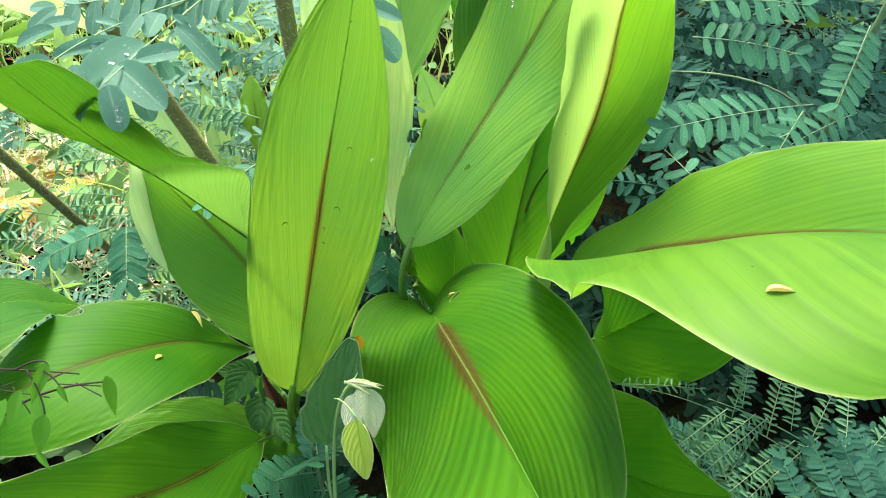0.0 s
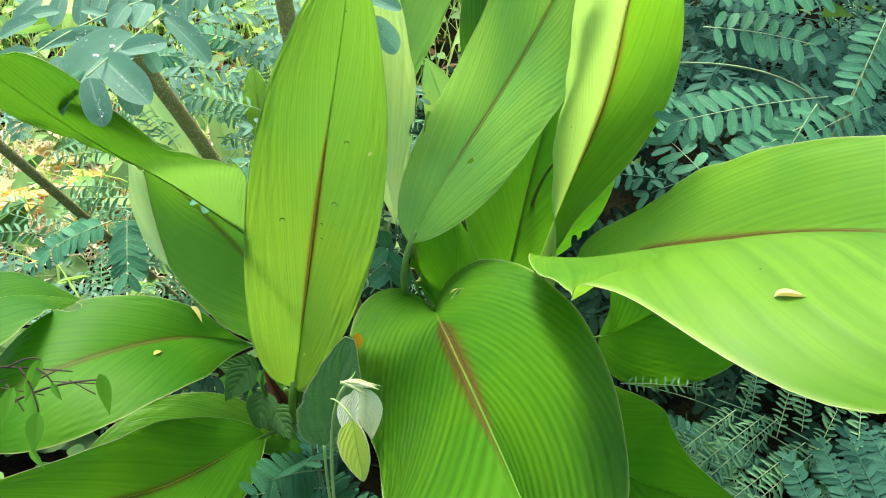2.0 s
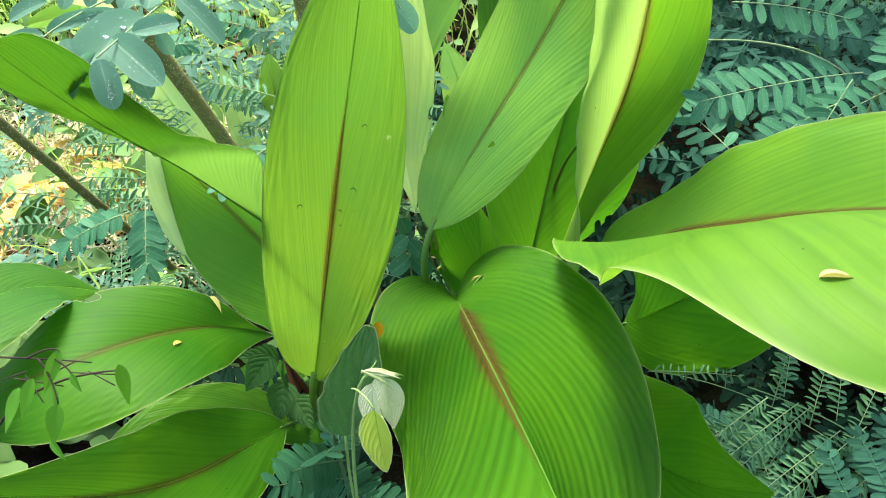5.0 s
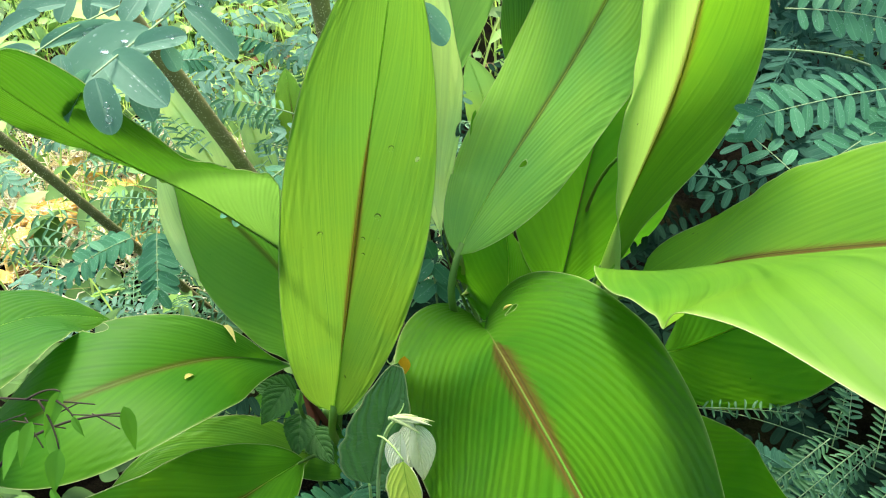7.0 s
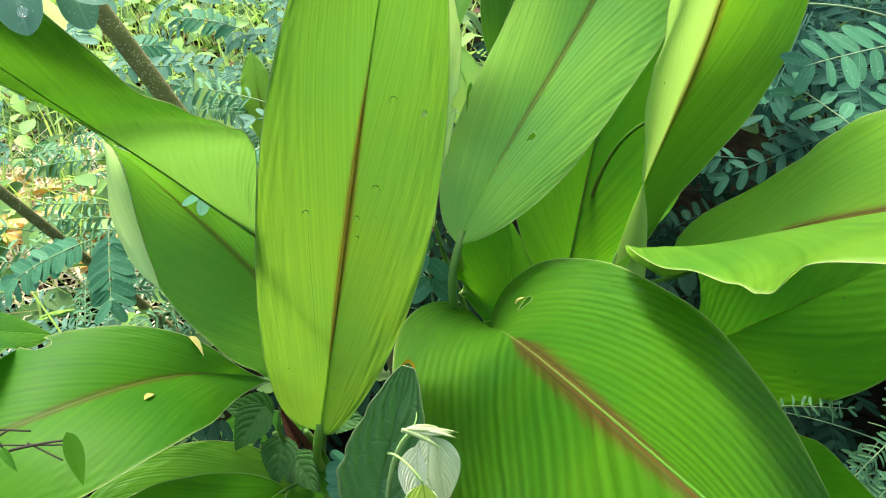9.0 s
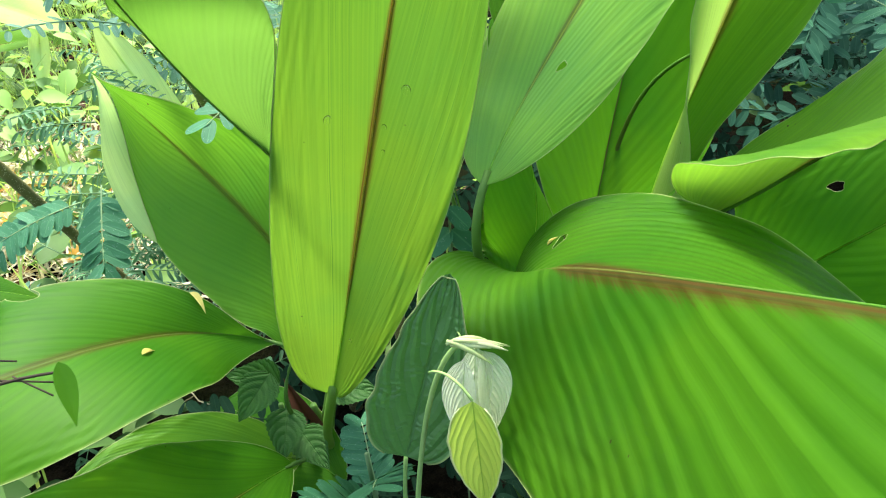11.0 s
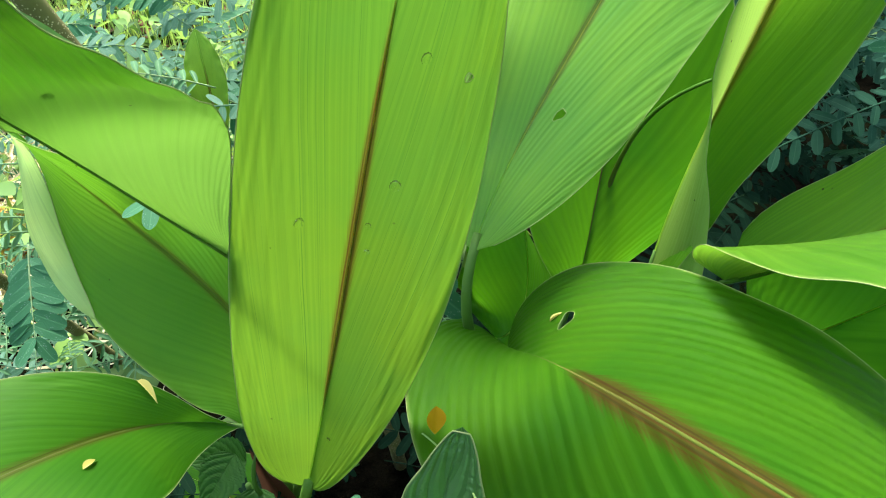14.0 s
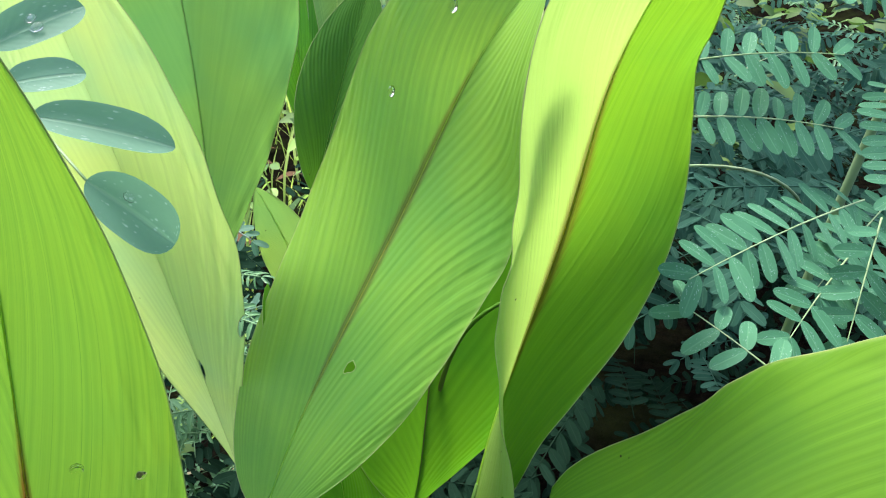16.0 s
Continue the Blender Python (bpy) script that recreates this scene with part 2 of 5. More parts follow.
def rib_material(name, pale, brown, amount, share=0.8):
    n = Nodes(name)
    uv = n.add("ShaderNodeSeparateXYZ", (0, n.add("ShaderNodeTexCoord").outputs["UV"]))
    f = n.noise(n.add("ShaderNodeTexCoord").outputs["Object"], 120.0)
    m = n.math("MULTIPLY", n.ramp(uv.outputs[1], 0.12, 0.32), n.ramp(uv.outputs[1], 0.74, 0.42))
    m = n.math("MULTIPLY", m, n.math("MULTIPLY_ADD", f, 0.6, amount - 0.3))
    return n.finish(n.mix(m, rgb(*pale), rgb(*brown)), 0.6, n.bump(f, 0.3, 0.0005), n.mix(m, rgb(0.70, 0.92, 0.25), rgb(0.80, 0.68, 0.20)), share, 0.2)


RIB_BROWN = rib_material("brown midrib", (0.15, 0.30, 0.03), (0.46, 0.34, 0.09), 0.8)
RIB_OLIVE = rib_material("olive midrib", (0.050, 0.145, 0.010), (0.115, 0.095, 0.022), 0.8, 0.04)
RIB_GREEN = rib_material("pale green midrib", (0.13, 0.26, 0.04), (0.12, 0.22, 0.03), 0.5)
MARGIN = plain_leaf("pale leaf margin", (0.28, 0.38, 0.11), (0.40, 0.47, 0.19), (0.28, 0.4, 0.1), 0.3)
STALK = plain_leaf("leaf stalk", (0.050, 0.135, 0.016), (0.095, 0.21, 0.030), (0.25, 0.4, 0.04), 0.2, 40.0)
STALK_LIGHT = plain_leaf("light green leaf stalk", (0.12, 0.26, 0.020), (0.19, 0.36, 0.045), (0.25, 0.4, 0.04), 0.25, 40.0)
LEAFLET = leaflet_leaf("blue green leaflet", (0.026, 0.118, 0.054), (0.062, 0.205, 0.100), (0.07, 0.21, 0.07), 0.25, 0.55, 0.15, dew=0.35)
# far darker than the leaflets are: deep shade between the plants painted in
LEAFLET_SHADED = leaflet_leaf("blue green leaflet darkened for deep shade", (0.004, 0.014, 0.008), (0.012, 0.034, 0.020), (0.012, 0.04, 0.014), 0.2, 0.8, 0.0)
LEAFLET_MID = leaflet_leaf("teal leaflet", (0.066, 0.170, 0.112), (0.150, 0.300, 0.205), (0.15, 0.34, 0.19), 0.45, 0.6, 0.2, dew=0.5)
# teal leaflet darkened: the shadow these fronds stand in is part of the colour
LEAFLET_DEEP = leaflet_leaf("teal leaflet darkened for shade", (0.013, 0.058, 0.036), (0.036, 0.118, 0.074), (0.035, 0.11, 0.05), 0.25, 0.65, 0.08)
LEAFLET_PALE = leaflet_leaf("grey green leaflet", (0.052, 0.155, 0.066), (0.120, 0.265, 0.122), (0.09, 0.24, 0.07), 0.25, 0.5, 0.25)
LEAFLET_OLD = leaflet_leaf("yellowing leaflet", (0.22, 0.36, 0.12), (0.38, 0.50, 0.22), (0.3, 0.45, 0.12), 0.3, 0.5, 0.3)
RACHIS = plain_leaf("green rachis", (0.14, 0.25, 0.09), (0.27, 0.38, 0.18), (0.2, 0.3, 0.1), 0.1)


def veined_leaf(name, dark, light, vein, thru, share=0.3, count=7.0, sweep=0.4, gloss=0.35, bump=0.0012, cross=0.5, edge=None, spec=0.5):
    """A leaf with a pale rib, curved side veins and quilted cells; UV as on the blades."""
    n = Nodes(name)
    uv = n.add("ShaderNodeSeparateXYZ", (0, n.add("ShaderNodeTexCoord").outputs["UV"]))
    off, along = n.math("ABSOLUTE", uv.outputs[0]), uv.outputs[1]
    q = n.math("SUBTRACT", along, n.math("MULTIPLY", n.math("POWER", off, 1.5), sweep))
    saw = n.math("ABSOLUTE", n.math("SUBTRACT", n.math("FRACT", n.math("MULTIPLY", q, count)), 0.5))
    side_vein = n.ramp(saw, 0.42, 0.5)
    rib = n.ramp(off, 0.05, 0.015)
    rung = n.math("SINE", n.math("ADD", n.math("MULTIPLY", along, 150.0), n.math("MULTIPLY", n.noise(n.add("ShaderNodeTexCoord").outputs["Object"], 120.0), 16.0)))
    rung = n.math("MULTIPLY", rung, n.ramp(n.noise(n.add("ShaderNodeTexCoord").outputs["Object"], 70.0), 0.42, 0.62))
    f = n.noise(n.add("ShaderNodeTexCoord").outputs["Object"], 130.0, 4.0)
    col = n.mix(f, rgb(*dark), rgb(*light))
    v = n.math("MAXIMUM", n.math("MULTIPLY", side_vein, 0.6), rib)
    col = n.mix(v, col, rgb(*vein))
    border = n.math("MULTIPLY", n.ramp(off, 0.93, 0.98), 0.85)
    col = n.mix(border, col, rgb(*(edge or vein)))
    h = n.math("SUBTRACT", n.math("MULTIPLY", rung, 0.12 * cross), n.math("ADD", n.math("MULTIPLY", n.ramp(saw, 0.15, 0.5), 1.0), rib))
    return n.finish(col, n.math("MULTIPLY_ADD", f, 0.2, gloss), n.bump(h, 0.7, bump), n.mix(border, n.mix(v, rgb(*thru), rgb(*vein)), rgb(*(edge or vein))), share, spec)


QUILTED = veined_leaf("quilted vine leaf", (0.080, 0.200, 0.056), (0.125, 0.270, 0.084), (0.085, 0.215, 0.060), (0.08, 0.26, 0.03), 0.3, 4.0, 0.75, bump=0.0022, gloss=0.3, cross=1.6, edge=(0.30, 0.44, 0.18), spec=0.55)
NETTLE = veined_leaf("toothed weed leaf", (0.016, 0.074, 0.010), (0.050, 0.155, 0.022), (0.040, 0.13, 0.02), (0.05, 0.19, 0.02), 0.3, 6.0, gloss=0.5, bump=0.0008, cross=1.6, spec=0.3)
BUD = veined_leaf("silvery young leaf", (0.84, 0.88, 0.70), (0.92, 0.94, 0.82), (0.66, 0.75, 0.42), (0.95, 0.98, 0.70), 0.65, 9.0, 0.6, 0.55, 0.0008, 0.2, (0.92, 0.92, 0.82))
FURLED = plain_leaf("pale furled tip", (0.50, 0.62, 0.22), (0.78, 0.82, 0.48), (0.7, 0.75, 0.4), 0.3, 300.0, 0.6, 0.3)
BUD_GREEN = veined_leaf("lime young leaf", (0.36, 0.54, 0.07), (0.48, 0.64, 0.11), (0.30, 0.50, 0.05), (0.66, 0.82, 0.12), 0.55, 6.0, 0.55, 0.5, 0.0006, 0.6, (0.85, 0.88, 0.55))
VINE = plain_leaf("hairy vine stem", (0.22, 0.40, 0.08), (0.42, 0.58, 0.20), (0.2, 0.3, 0.1), 0.1, 200.0, 0.7)
GRASS = plain_leaf("grass", (0.05, 0.16, 0.02), (0.42, 0.55, 0.14), (0.42, 0.60, 0.10), 0.4, 30.0, 0.55, 0.4, 0.9)
WEED = plain_leaf("low weed leaf", (0.03, 0.12, 0.02), (0.30, 0.50, 0.12), (0.34, 0.58, 0.10), 0.4, 30.0, 0.5, 0.4, 0.9)
# darker copy of WEED with the shade of gaps and leaves in its colour
WEED_SHADED = plain_leaf("weed leaf darkened for shade", (0.02, 0.07, 0.012), (0.08, 0.17, 0.03), (0.09, 0.2, 0.03), 0.3, 30.0, 0.55, 0.3, 0.9)
# straw paled so that its colour carries the sun glare of the open ground
STRAW = plain_leaf("dry straw", (0.60, 0.50, 0.26), (0.88, 0.82, 0.58), (0.4, 0.3, 0.1), 0.2, 30.0, 0.7, 0.3, 0.9)
YELLOW = plain_leaf("yellow fallen leaf", (0.62, 0.30, 0.04), (0.85, 0.60, 0.16), (0.7, 0.4, 0.05), 0.3, 40.0, 0.55, 0.4, 0.7)
BROWN = plain_leaf("brown fallen leaf", (0.055, 0.030, 0.014), (0.18, 0.095, 0.04), (0.12, 0.05, 0.015), 0.2, 40.0, 0.7, 0.3, 0.7)
SHEATH = plain_leaf("dark dry sheath", (0.02, 0.008, 0.004), (0.11, 0.040, 0.018), (0.04, 0.015, 0.008), 0.15, 40.0, 0.7, 0.3)
TWIG = plain_leaf("dark twig bark", (0.022, 0.017, 0.012), (0.055, 0.042, 0.028), (0.02, 0.02, 0.01), 0.05, 200.0, 0.8, 0.2)
TWIG_LEAF = plain_leaf("fresh twig leaf", (0.045, 0.165, 0.010), (0.095, 0.27, 0.022), (0.16, 0.42, 0.02), 0.4, 80.0, 0.5, 0.2)
PAPERY = plain_leaf("papery cream sheath", (0.13, 0.23, 0.03), (0.26, 0.34, 0.07), (0.40, 0.5, 0.08), 0.4, 60.0, 0.6, 0.3)
ORANGE = plain_leaf("orange petal", (0.92, 0.40, 0.01), (0.95, 0.56, 0.02), (0.9, 0.42, 0.02), 0.35)
BITS = plain_leaf("dry yellow bract", (0.50, 0.46, 0.10), (0.72, 0.64, 0.20), (0.5, 0.4, 0.1), 0.2)


def bark():
    n = Nodes("speckled bark")
    pos = n.add("ShaderNodeTexCoord").outputs["Object"]
    f = n.noise(pos, 70.0, 4.0)
    cell = n.add("ShaderNodeTexVoronoi", ("Vector", pos), ("Scale", 560.0)).outputs["Distance"]
    dots = n.math("MULTIPLY", n.ramp(cell, 0.30, 0.20), n.ramp(n.noise(pos, 120.0), 0.40, 0.52))
    col = n.mix(f, rgb(0.135, 0.128, 0.034), rgb(0.26, 0.235, 0.075))
    col = n.mix(dots, col, rgb(0.80, 0.70, 0.42))
    return n.finish(col, 0.75, n.bump(n.math("ADD", f, dots), 0.6, 0.0012))


def soil():
    n = Nodes("litter soil blackened for shade")
    pos = n.add("ShaderNodeTexCoord").outputs["Object"]
    f, g, h = n.noise(pos, 3.0, 5.0, 0.6), n.noise(pos, 45.0, 6.0, 0.7), n.noise(pos, 220.0, 3.0)
    # near-black base: deep shade under the plants is put into the soil colour
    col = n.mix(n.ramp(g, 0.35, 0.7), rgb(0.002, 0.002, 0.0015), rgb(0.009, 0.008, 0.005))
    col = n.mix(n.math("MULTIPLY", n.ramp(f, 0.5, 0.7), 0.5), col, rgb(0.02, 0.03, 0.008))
    return n.finish(col, 1.0, n.bump(n.math("ADD", g, n.math("MULTIPLY", h, 0.4)), 0.9, 0.02), None, 0.0, 0.0)


def water():
    n = Nodes("water drop")
    g = n.add("ShaderNodeBsdfGlass", ("Color", rgb(1, 1, 1)), ("Roughness", 0.0), ("IOR", 1.33))
    n.tree.links.new(g.outputs[0], n.add("ShaderNodeOutputMaterial").inputs[0])
    return n.mat


BARK, SOIL, WATER = bark(), soil(), water()

# ---- mesh builders ----


def mesh_of(name, verts, faces, mat, uvs=None, smooth=True):
    me = bpy.data.meshes.new(name)
    me.from_pydata([tuple(map(float, v)) for v in verts], [], faces)
    me.materials.append(mat)
    if smooth:
        me.polygons.foreach_set("use_smooth", [True] * len(me.polygons))
    if uvs is not None:
        layer = me.uv_layers.new(name="uv").data
        idx = np.empty(len(me.loops), int)
        me.loops.foreach_get("vertex_index", idx)
        layer.foreach_set("uv", np.asarray(uvs, float)[idx].ravel())
    me.update()
    return me


def part(name, me, parent, label=""):
    ob = new(name, me)
    ob.parent = parent
    return tagged(ob, label)


def thing(name, label, category, group="", kind="", data=None):
    return tagged(new(name, data), label, category, group, kind)


def unit(v):
    return v / (np.linalg.norm(v, axis=-1, keepdims=True) + 1e-12)


def curve_points(pts, count):
    """A Bezier curve through control points of any number."""
    pts = np.asarray(pts, float)
    s, n = np.linspace(0, 1, count), len(pts) - 1
    return sum(math.comb(n, i) * ((s**i) * (1 - s) ** (n - i))[:, None] * pts[i] for i in range(n + 1))


def tube_data(path, radii, sides=7):
    path = np.asarray(path, float)
    radii = np.broadcast_to(np.asarray(radii, float), (len(path),))
    t = unit(np.gradient(path, axis=0))
    ref = np.array([0.3, 0.2, 0.93]) if abs(t[0] @ [0.3, 0.2, 0.93]) < 0.9 else np.array([1.0, 0, 0])
    a = unit(np.cross(t, ref))
    b = np.cross(t, a)
    ang = np.arange(sides) * 2 * math.pi / sides
    ring = path[:, None] + radii[:, None, None] * (np.cos(ang)[None, :, None] * a[:, None] + np.sin(ang)[None, :, None] * b[:, None])
    v = ring.reshape(-1, 3)
    f = [(i * sides + j, i * sides + (j + 1) % sides, (i + 1) * sides + (j + 1) % sides, (i + 1) * sides + j) for i in range(len(path) - 1) for j in range(sides)]
    f += [tuple(range(sides))[::-1], tuple((len(path) - 1) * sides + j for j in range(sides))]
    uv = np.stack([np.zeros(len(v)), np.repeat(np.linspace(0, 1, len(path)), sides)], 1)
    return v, f, uv


def tube(name, path, radii, mat, sides=7):
    v, f, uv = tube_data(path, radii, sides)
    return mesh_of(name, v, f, mat, uv)


def glide(q, s):
    """A value that runs smoothly along s by control values of any number."""
    n = len(q) - 1
    return sum(math.comb(n, i) * v * s**i * (1 - s) ** (n - i) for i, v in enumerate(q))


def ragged(a):
    """The uneven outline of a bitten hole, for the angle round it."""
    return 1 + 0.16 * np.sin(2 * a + 0.6) + 0.13 * np.sin(3 * a + 2.0) + 0.07 * np.sin(5 * a)


class Blade:
    """A long leaf: a rib curve, half widths, a turn about the rib and a lift of each half, each given by values from base to tip."""

    def __init__(self, rib, up, turn, lift_l, lift_r, half, shape, bow=0.05, ruffle=0.002, seed=0, rows=150, cols=14, wide_l=(1, 1), wide_r=(1, 1)):
        s = np.linspace(0, 1, rows)
        m = curve_points(rib, rows)
        t = unit(np.gradient(m, axis=0))
        b = unit(np.cross(t, np.asarray(up, float)))
        n = np.cross(b, t)
        ph = glide(turn, s)[:, None]
        b, n = np.cos(ph) * b + np.sin(ph) * n, np.cos(ph) * n - np.sin(ph) * b
        a, c, back = shape
        top = a / (a + c)
        prof = (s + 1e-6) ** a * (1 - s + 1e-6) ** c / (top**a * (1 - top) ** c)
        shift = -back * ((1 - s) ** 3 * prof)[:, None] * t
        self.s, self.m, self.t, self.b, self.n = s, m, t, b, n
        rnd = random.Random(seed)
        grid, uv = [], []
        for k in range(-cols, cols + 1):
            u = abs(k) / cols
            u = u**0.9
            sgn = -1 if k < 0 else 1
            lift = glide(lift_l if k < 0 else lift_r, s)[:, None]
            w = (half[0 if k < 0 else 1] * prof * glide(wide_l if k < 0 else wide_r, s))[:, None]
            out = sgn * np.cos(lift) * b + np.sin(lift) * n
            over = np.cos(lift) * n - sgn * np.sin(lift) * b
            wave = sum(np.sin(s * f + p + 2.0 * sgn) for f, p in ((17, rnd.random() * 6), (29, rnd.random() * 6), (47, rnd.random() * 6))) / 3
            grid.append(m + w * u * out + w * bow * 4 * u * (1 - u) * over + (ruffle * wave * prof**0.5 * u**2.5)[:, None] * over + shift * u)
            uv.append(np.stack([np.full(rows, sgn * u), s], 1))
        self.grid, self.uv, self.rows, self.cols = np.array(grid), np.array(uv), rows, cols

    def spot(self, u, s):
        """The place at any u, s, between the grid's points."""
        us = self.uv[:, 0, 0]
        i = int(np.clip(np.searchsorted(us, u) - 1, 0, len(us) - 2))
        j = int(np.clip(s * (self.rows - 1), 0, self.rows - 2))
        a, b = (u - us[i]) / (us[i + 1] - us[i]), s * (self.rows - 1) - j
        g = self.grid
        return (g[i, j] * (1 - a) + g[i + 1, j] * a) * (1 - b) + (g[i, j + 1] * (1 - a) + g[i + 1, j + 1] * a) * b

    def mesh(self, mat, holes=()):
        w, h = self.grid.shape[:2]
        grid = self.grid.copy()
        gone = set()
        for hu, hs, ru, rs in holes:
            i0 = (self.uv[:, 0, 0] - hu) / ru
            j0 = (self.s - hs) / rs
            d = np.hypot(i0[:, None], j0[None, :]) / ragged(np.arctan2(j0[None, :], i0[:, None]))
            cut = {(i, j) for i in range(w - 1) for j in range(h - 1) if d[i : i + 2, j : j + 2].mean() < 1}
            for i, j in {(i + a, j + b) for i, j in cut for a in (0, 1) for b in (0, 1)}:
                if any((i - a, j - b) not in cut for a in (0, 1) for b in (0, 1)) and d[i, j] > 0.2:
                    grid[i, j] = self.spot(hu + i0[i] * ru / d[i, j], hs + j0[j] * rs / d[i, j])
            gone |= cut
        f = [(i * h + j, (i + 1) * h + j, (i + 1) * h + j + 1, i * h + j + 1) for i in range(w - 1) for j in range(h - 1) if (i, j) not in gone]
        return mesh_of("leaf", grid.reshape(-1, 3), f, mat, self.uv.reshape(-1, 2))

    def at(self, u, s):
        """The place on the blade and the normal there."""
        j = min(int(s * (self.rows - 1)), self.rows - 2)
        i = int(np.abs(self.uv[:, 0, 0] - u).argmin())
        p = self.grid[i, j]
        i2 = min(i + 1, len(self.grid) - 1)
        nrm = np.cross(self.grid[i2, j] - self.grid[i2 - 1, j], self.grid[i, j + 1] - p)
        nrm = unit(nrm)
        return p, nrm if nrm @ self.n[j] > 0 else -nrm


BLADES = {}


def turmeric(plant, key, mat, foot=None, rib_mat=None, label="", holes=(), rib_r=0.0012, stalk_r=0.0045, neck=0.0, stalk_mat=None, notches=(), **blade):
    """A leaf part with its midrib and pale margin, and its stalk down to foot."""
    bl = Blade(seed=len(BLADES) + 3, **({"cols": 34, "rows": 220} if holes or notches else {}), **blade)
    BLADES[key] = bl
    leaf = part("leaf", bl.mesh(mat, (*holes, *notches)), plant, label)
    taper = rib_r * (1.05 - bl.s) ** 0.7
    part("midrib", tube("midrib", (bl.m - bl.n * taper[:, None] * 0.78)[::3], taper[::3], rib_mat or RIB_BROWN), leaf)
    for side, sign in ((0, -1), (-1, 1)):
        start, line = 1, bl.grid[side]
        for hu, hs, ru, rs in notches:
            if hu * sign > 0:
                low, high = (int((hs + k * rs * ragged(k * math.pi / 2)) * (bl.rows - 1)) for k in (-1, 1))
                part("margin", tube("margin", line[start : low + 1], 0.00022, MARGIN, 4), leaf)
                arc = [bl.spot(hu + ru * ragged(a) * math.cos(a), hs + rs * ragged(a) * math.sin(a)) for a in np.linspace(math.pi / 2, math.pi * 1.5, 15) + (0 if sign > 0 else math.pi)]
                part("margin", tube("margin", arc, 0.00025, MARGIN, 5), leaf)
                start = high
        part("margin", tube("margin", line[start:-1:2], 0.00022, MARGIN, 4), leaf)
    for hu, hs, ru, rs in holes:
        ring = [bl.spot(hu + ru * ragged(a) * math.cos(a), hs + rs * ragged(a) * math.sin(a)) for a in np.linspace(0, 2 * math.pi, 25)]
        part("hole_rim", tube("hole_rim", ring, 0.0002, MARGIN, 5), leaf)
    if foot is not None:
        base, t = bl.m[0], bl.t[0]
        foot = np.asarray(foot, float)
        reach = np.linalg.norm(base - foot) * 0.38
        path = curve_points([base + t * 0.012, base - t * reach, foot + np.array([0, 0, reach]), foot], 18)
        part("stalk", tube("stalk", path, np.linspace(max(neck, rib_r * 1.25), stalk_r, 18), stalk_mat or STALK, 8), plant)
    return leaf


# leaflets: one shared mesh for each look
def leaflet_mesh(mat, fold=0.12, droop=0.06, width=0.38, rows=9):
    """A unit leaflet along +y, 1 long, blunt oblong, faintly folded, with round ends."""
    v, f = [], []
    for i in range(rows + 1):
        s = 0.5 - 0.5 * math.cos(math.pi * i / rows)
        w = 0.5 * width * (max(0.0, 1 - abs(2 * s - 1) ** 2.7)) ** 0.55 * (0.93 + 0.14 * s) + 0.006
        z = -droop * s * s
        v += [(-w, s, z + fold * w), (-0.5 * w, s, z + 0.38 * fold * w), (0, s, z), (0.5 * w, s, z + 0.38 * fold * w), (w, s, z + fold * w)]
    for i in range(rows):
        for k in range(4):
            a = 5 * i + k
            f.append((a, a + 1, a + 6, a + 5))
    uv = [(k / 2 - 1, i / rows) for i in range(rows + 1) for k in range(5)]
    return mesh_of("leaflet", v, f, mat, uv)


LF = {m.name: leaflet_mesh(m) for m in (LEAFLET, LEAFLET_SHADED, LEAFLET_MID, LEAFLET_PALE, LEAFLET_DEEP)}


def frond_frames(base, tip, sag, pairs, length, up=(0, 0, 1), start=0.12, rnd=None, angle=62, jitter=8, taper=0.25, pair_droop=10, end=True):
    """Yields the curve of a rachis and the matrices of its leaflets in pairs."""
    base, tip = np.asarray(base, float), np.asarray(tip, float)
    mid = (base + tip) / 2 + np.array([0, 0, sag])
    path = curve_points([base, mid, tip], 14)
    mats = []
    for i in range(pairs):
        s = start + (1 - start) * (i + 0.5) / pairs
        j = min(int(s * 13), 12)
        p = path[j] + (path[j + 1] - path[j]) * (s * 13 - j)
        t = unit(path[j + 1] - path[j])
        side = unit(np.cross(t, np.asarray(up, float)))
        nrm = np.cross(side, t)
        last = end and i == pairs - 1
        for sgn in (-1, 1):
            a = radians((angle if not last else angle * 0.55) + rnd.uniform(-jitter, jitter))
            d = t * math.cos(a) + sgn * side * math.sin(a)
            d = unit(d - nrm * math.tan(radians(pair_droop + rnd.uniform(-jitter, jitter))))
            x = unit(np.cross(d, nrm))
            roll = radians(rnd.uniform(-2, 2) * jitter)
            z = np.cross(x, d)
            x, z = x * math.cos(roll) + z * math.sin(roll), z * math.cos(roll) - x * math.sin(roll)
            ln = length * (1 - taper * abs(2 * s - 1.1) ** 2) * rnd.uniform(0.9, 1.08)
            if last:
                ln *= 1.12
            m = Matrix(((x[0] * ln, d[0] * ln, z[0] * ln, p[0]), (x[1] * ln, d[1] * ln, z[1] * ln, p[1]), (x[2] * ln, d[2] * ln, z[2] * ln, p[2]), (0, 0, 0, 1)))
            mats.append(m)
    return path, mats


def frond(plant, base, tip, sag=0.006, pairs=9, length=0.021, mat=None, seed=0, r=0.0007, label="", **kw):
    mat = mat or LEAFLET
    path, mats = frond_frames(base, tip, sag, pairs, length, rnd=random.Random(seed), **kw)
    fr = part("frond", tube("frond", path, np.linspace(r * 1.2, r * 0.5, len(path)), RACHIS, 5), plant, label)
    for m in mats:
        ob = part("leaflet", LF[mat.name], fr)
        ob.matrix_basis = m
    return fr


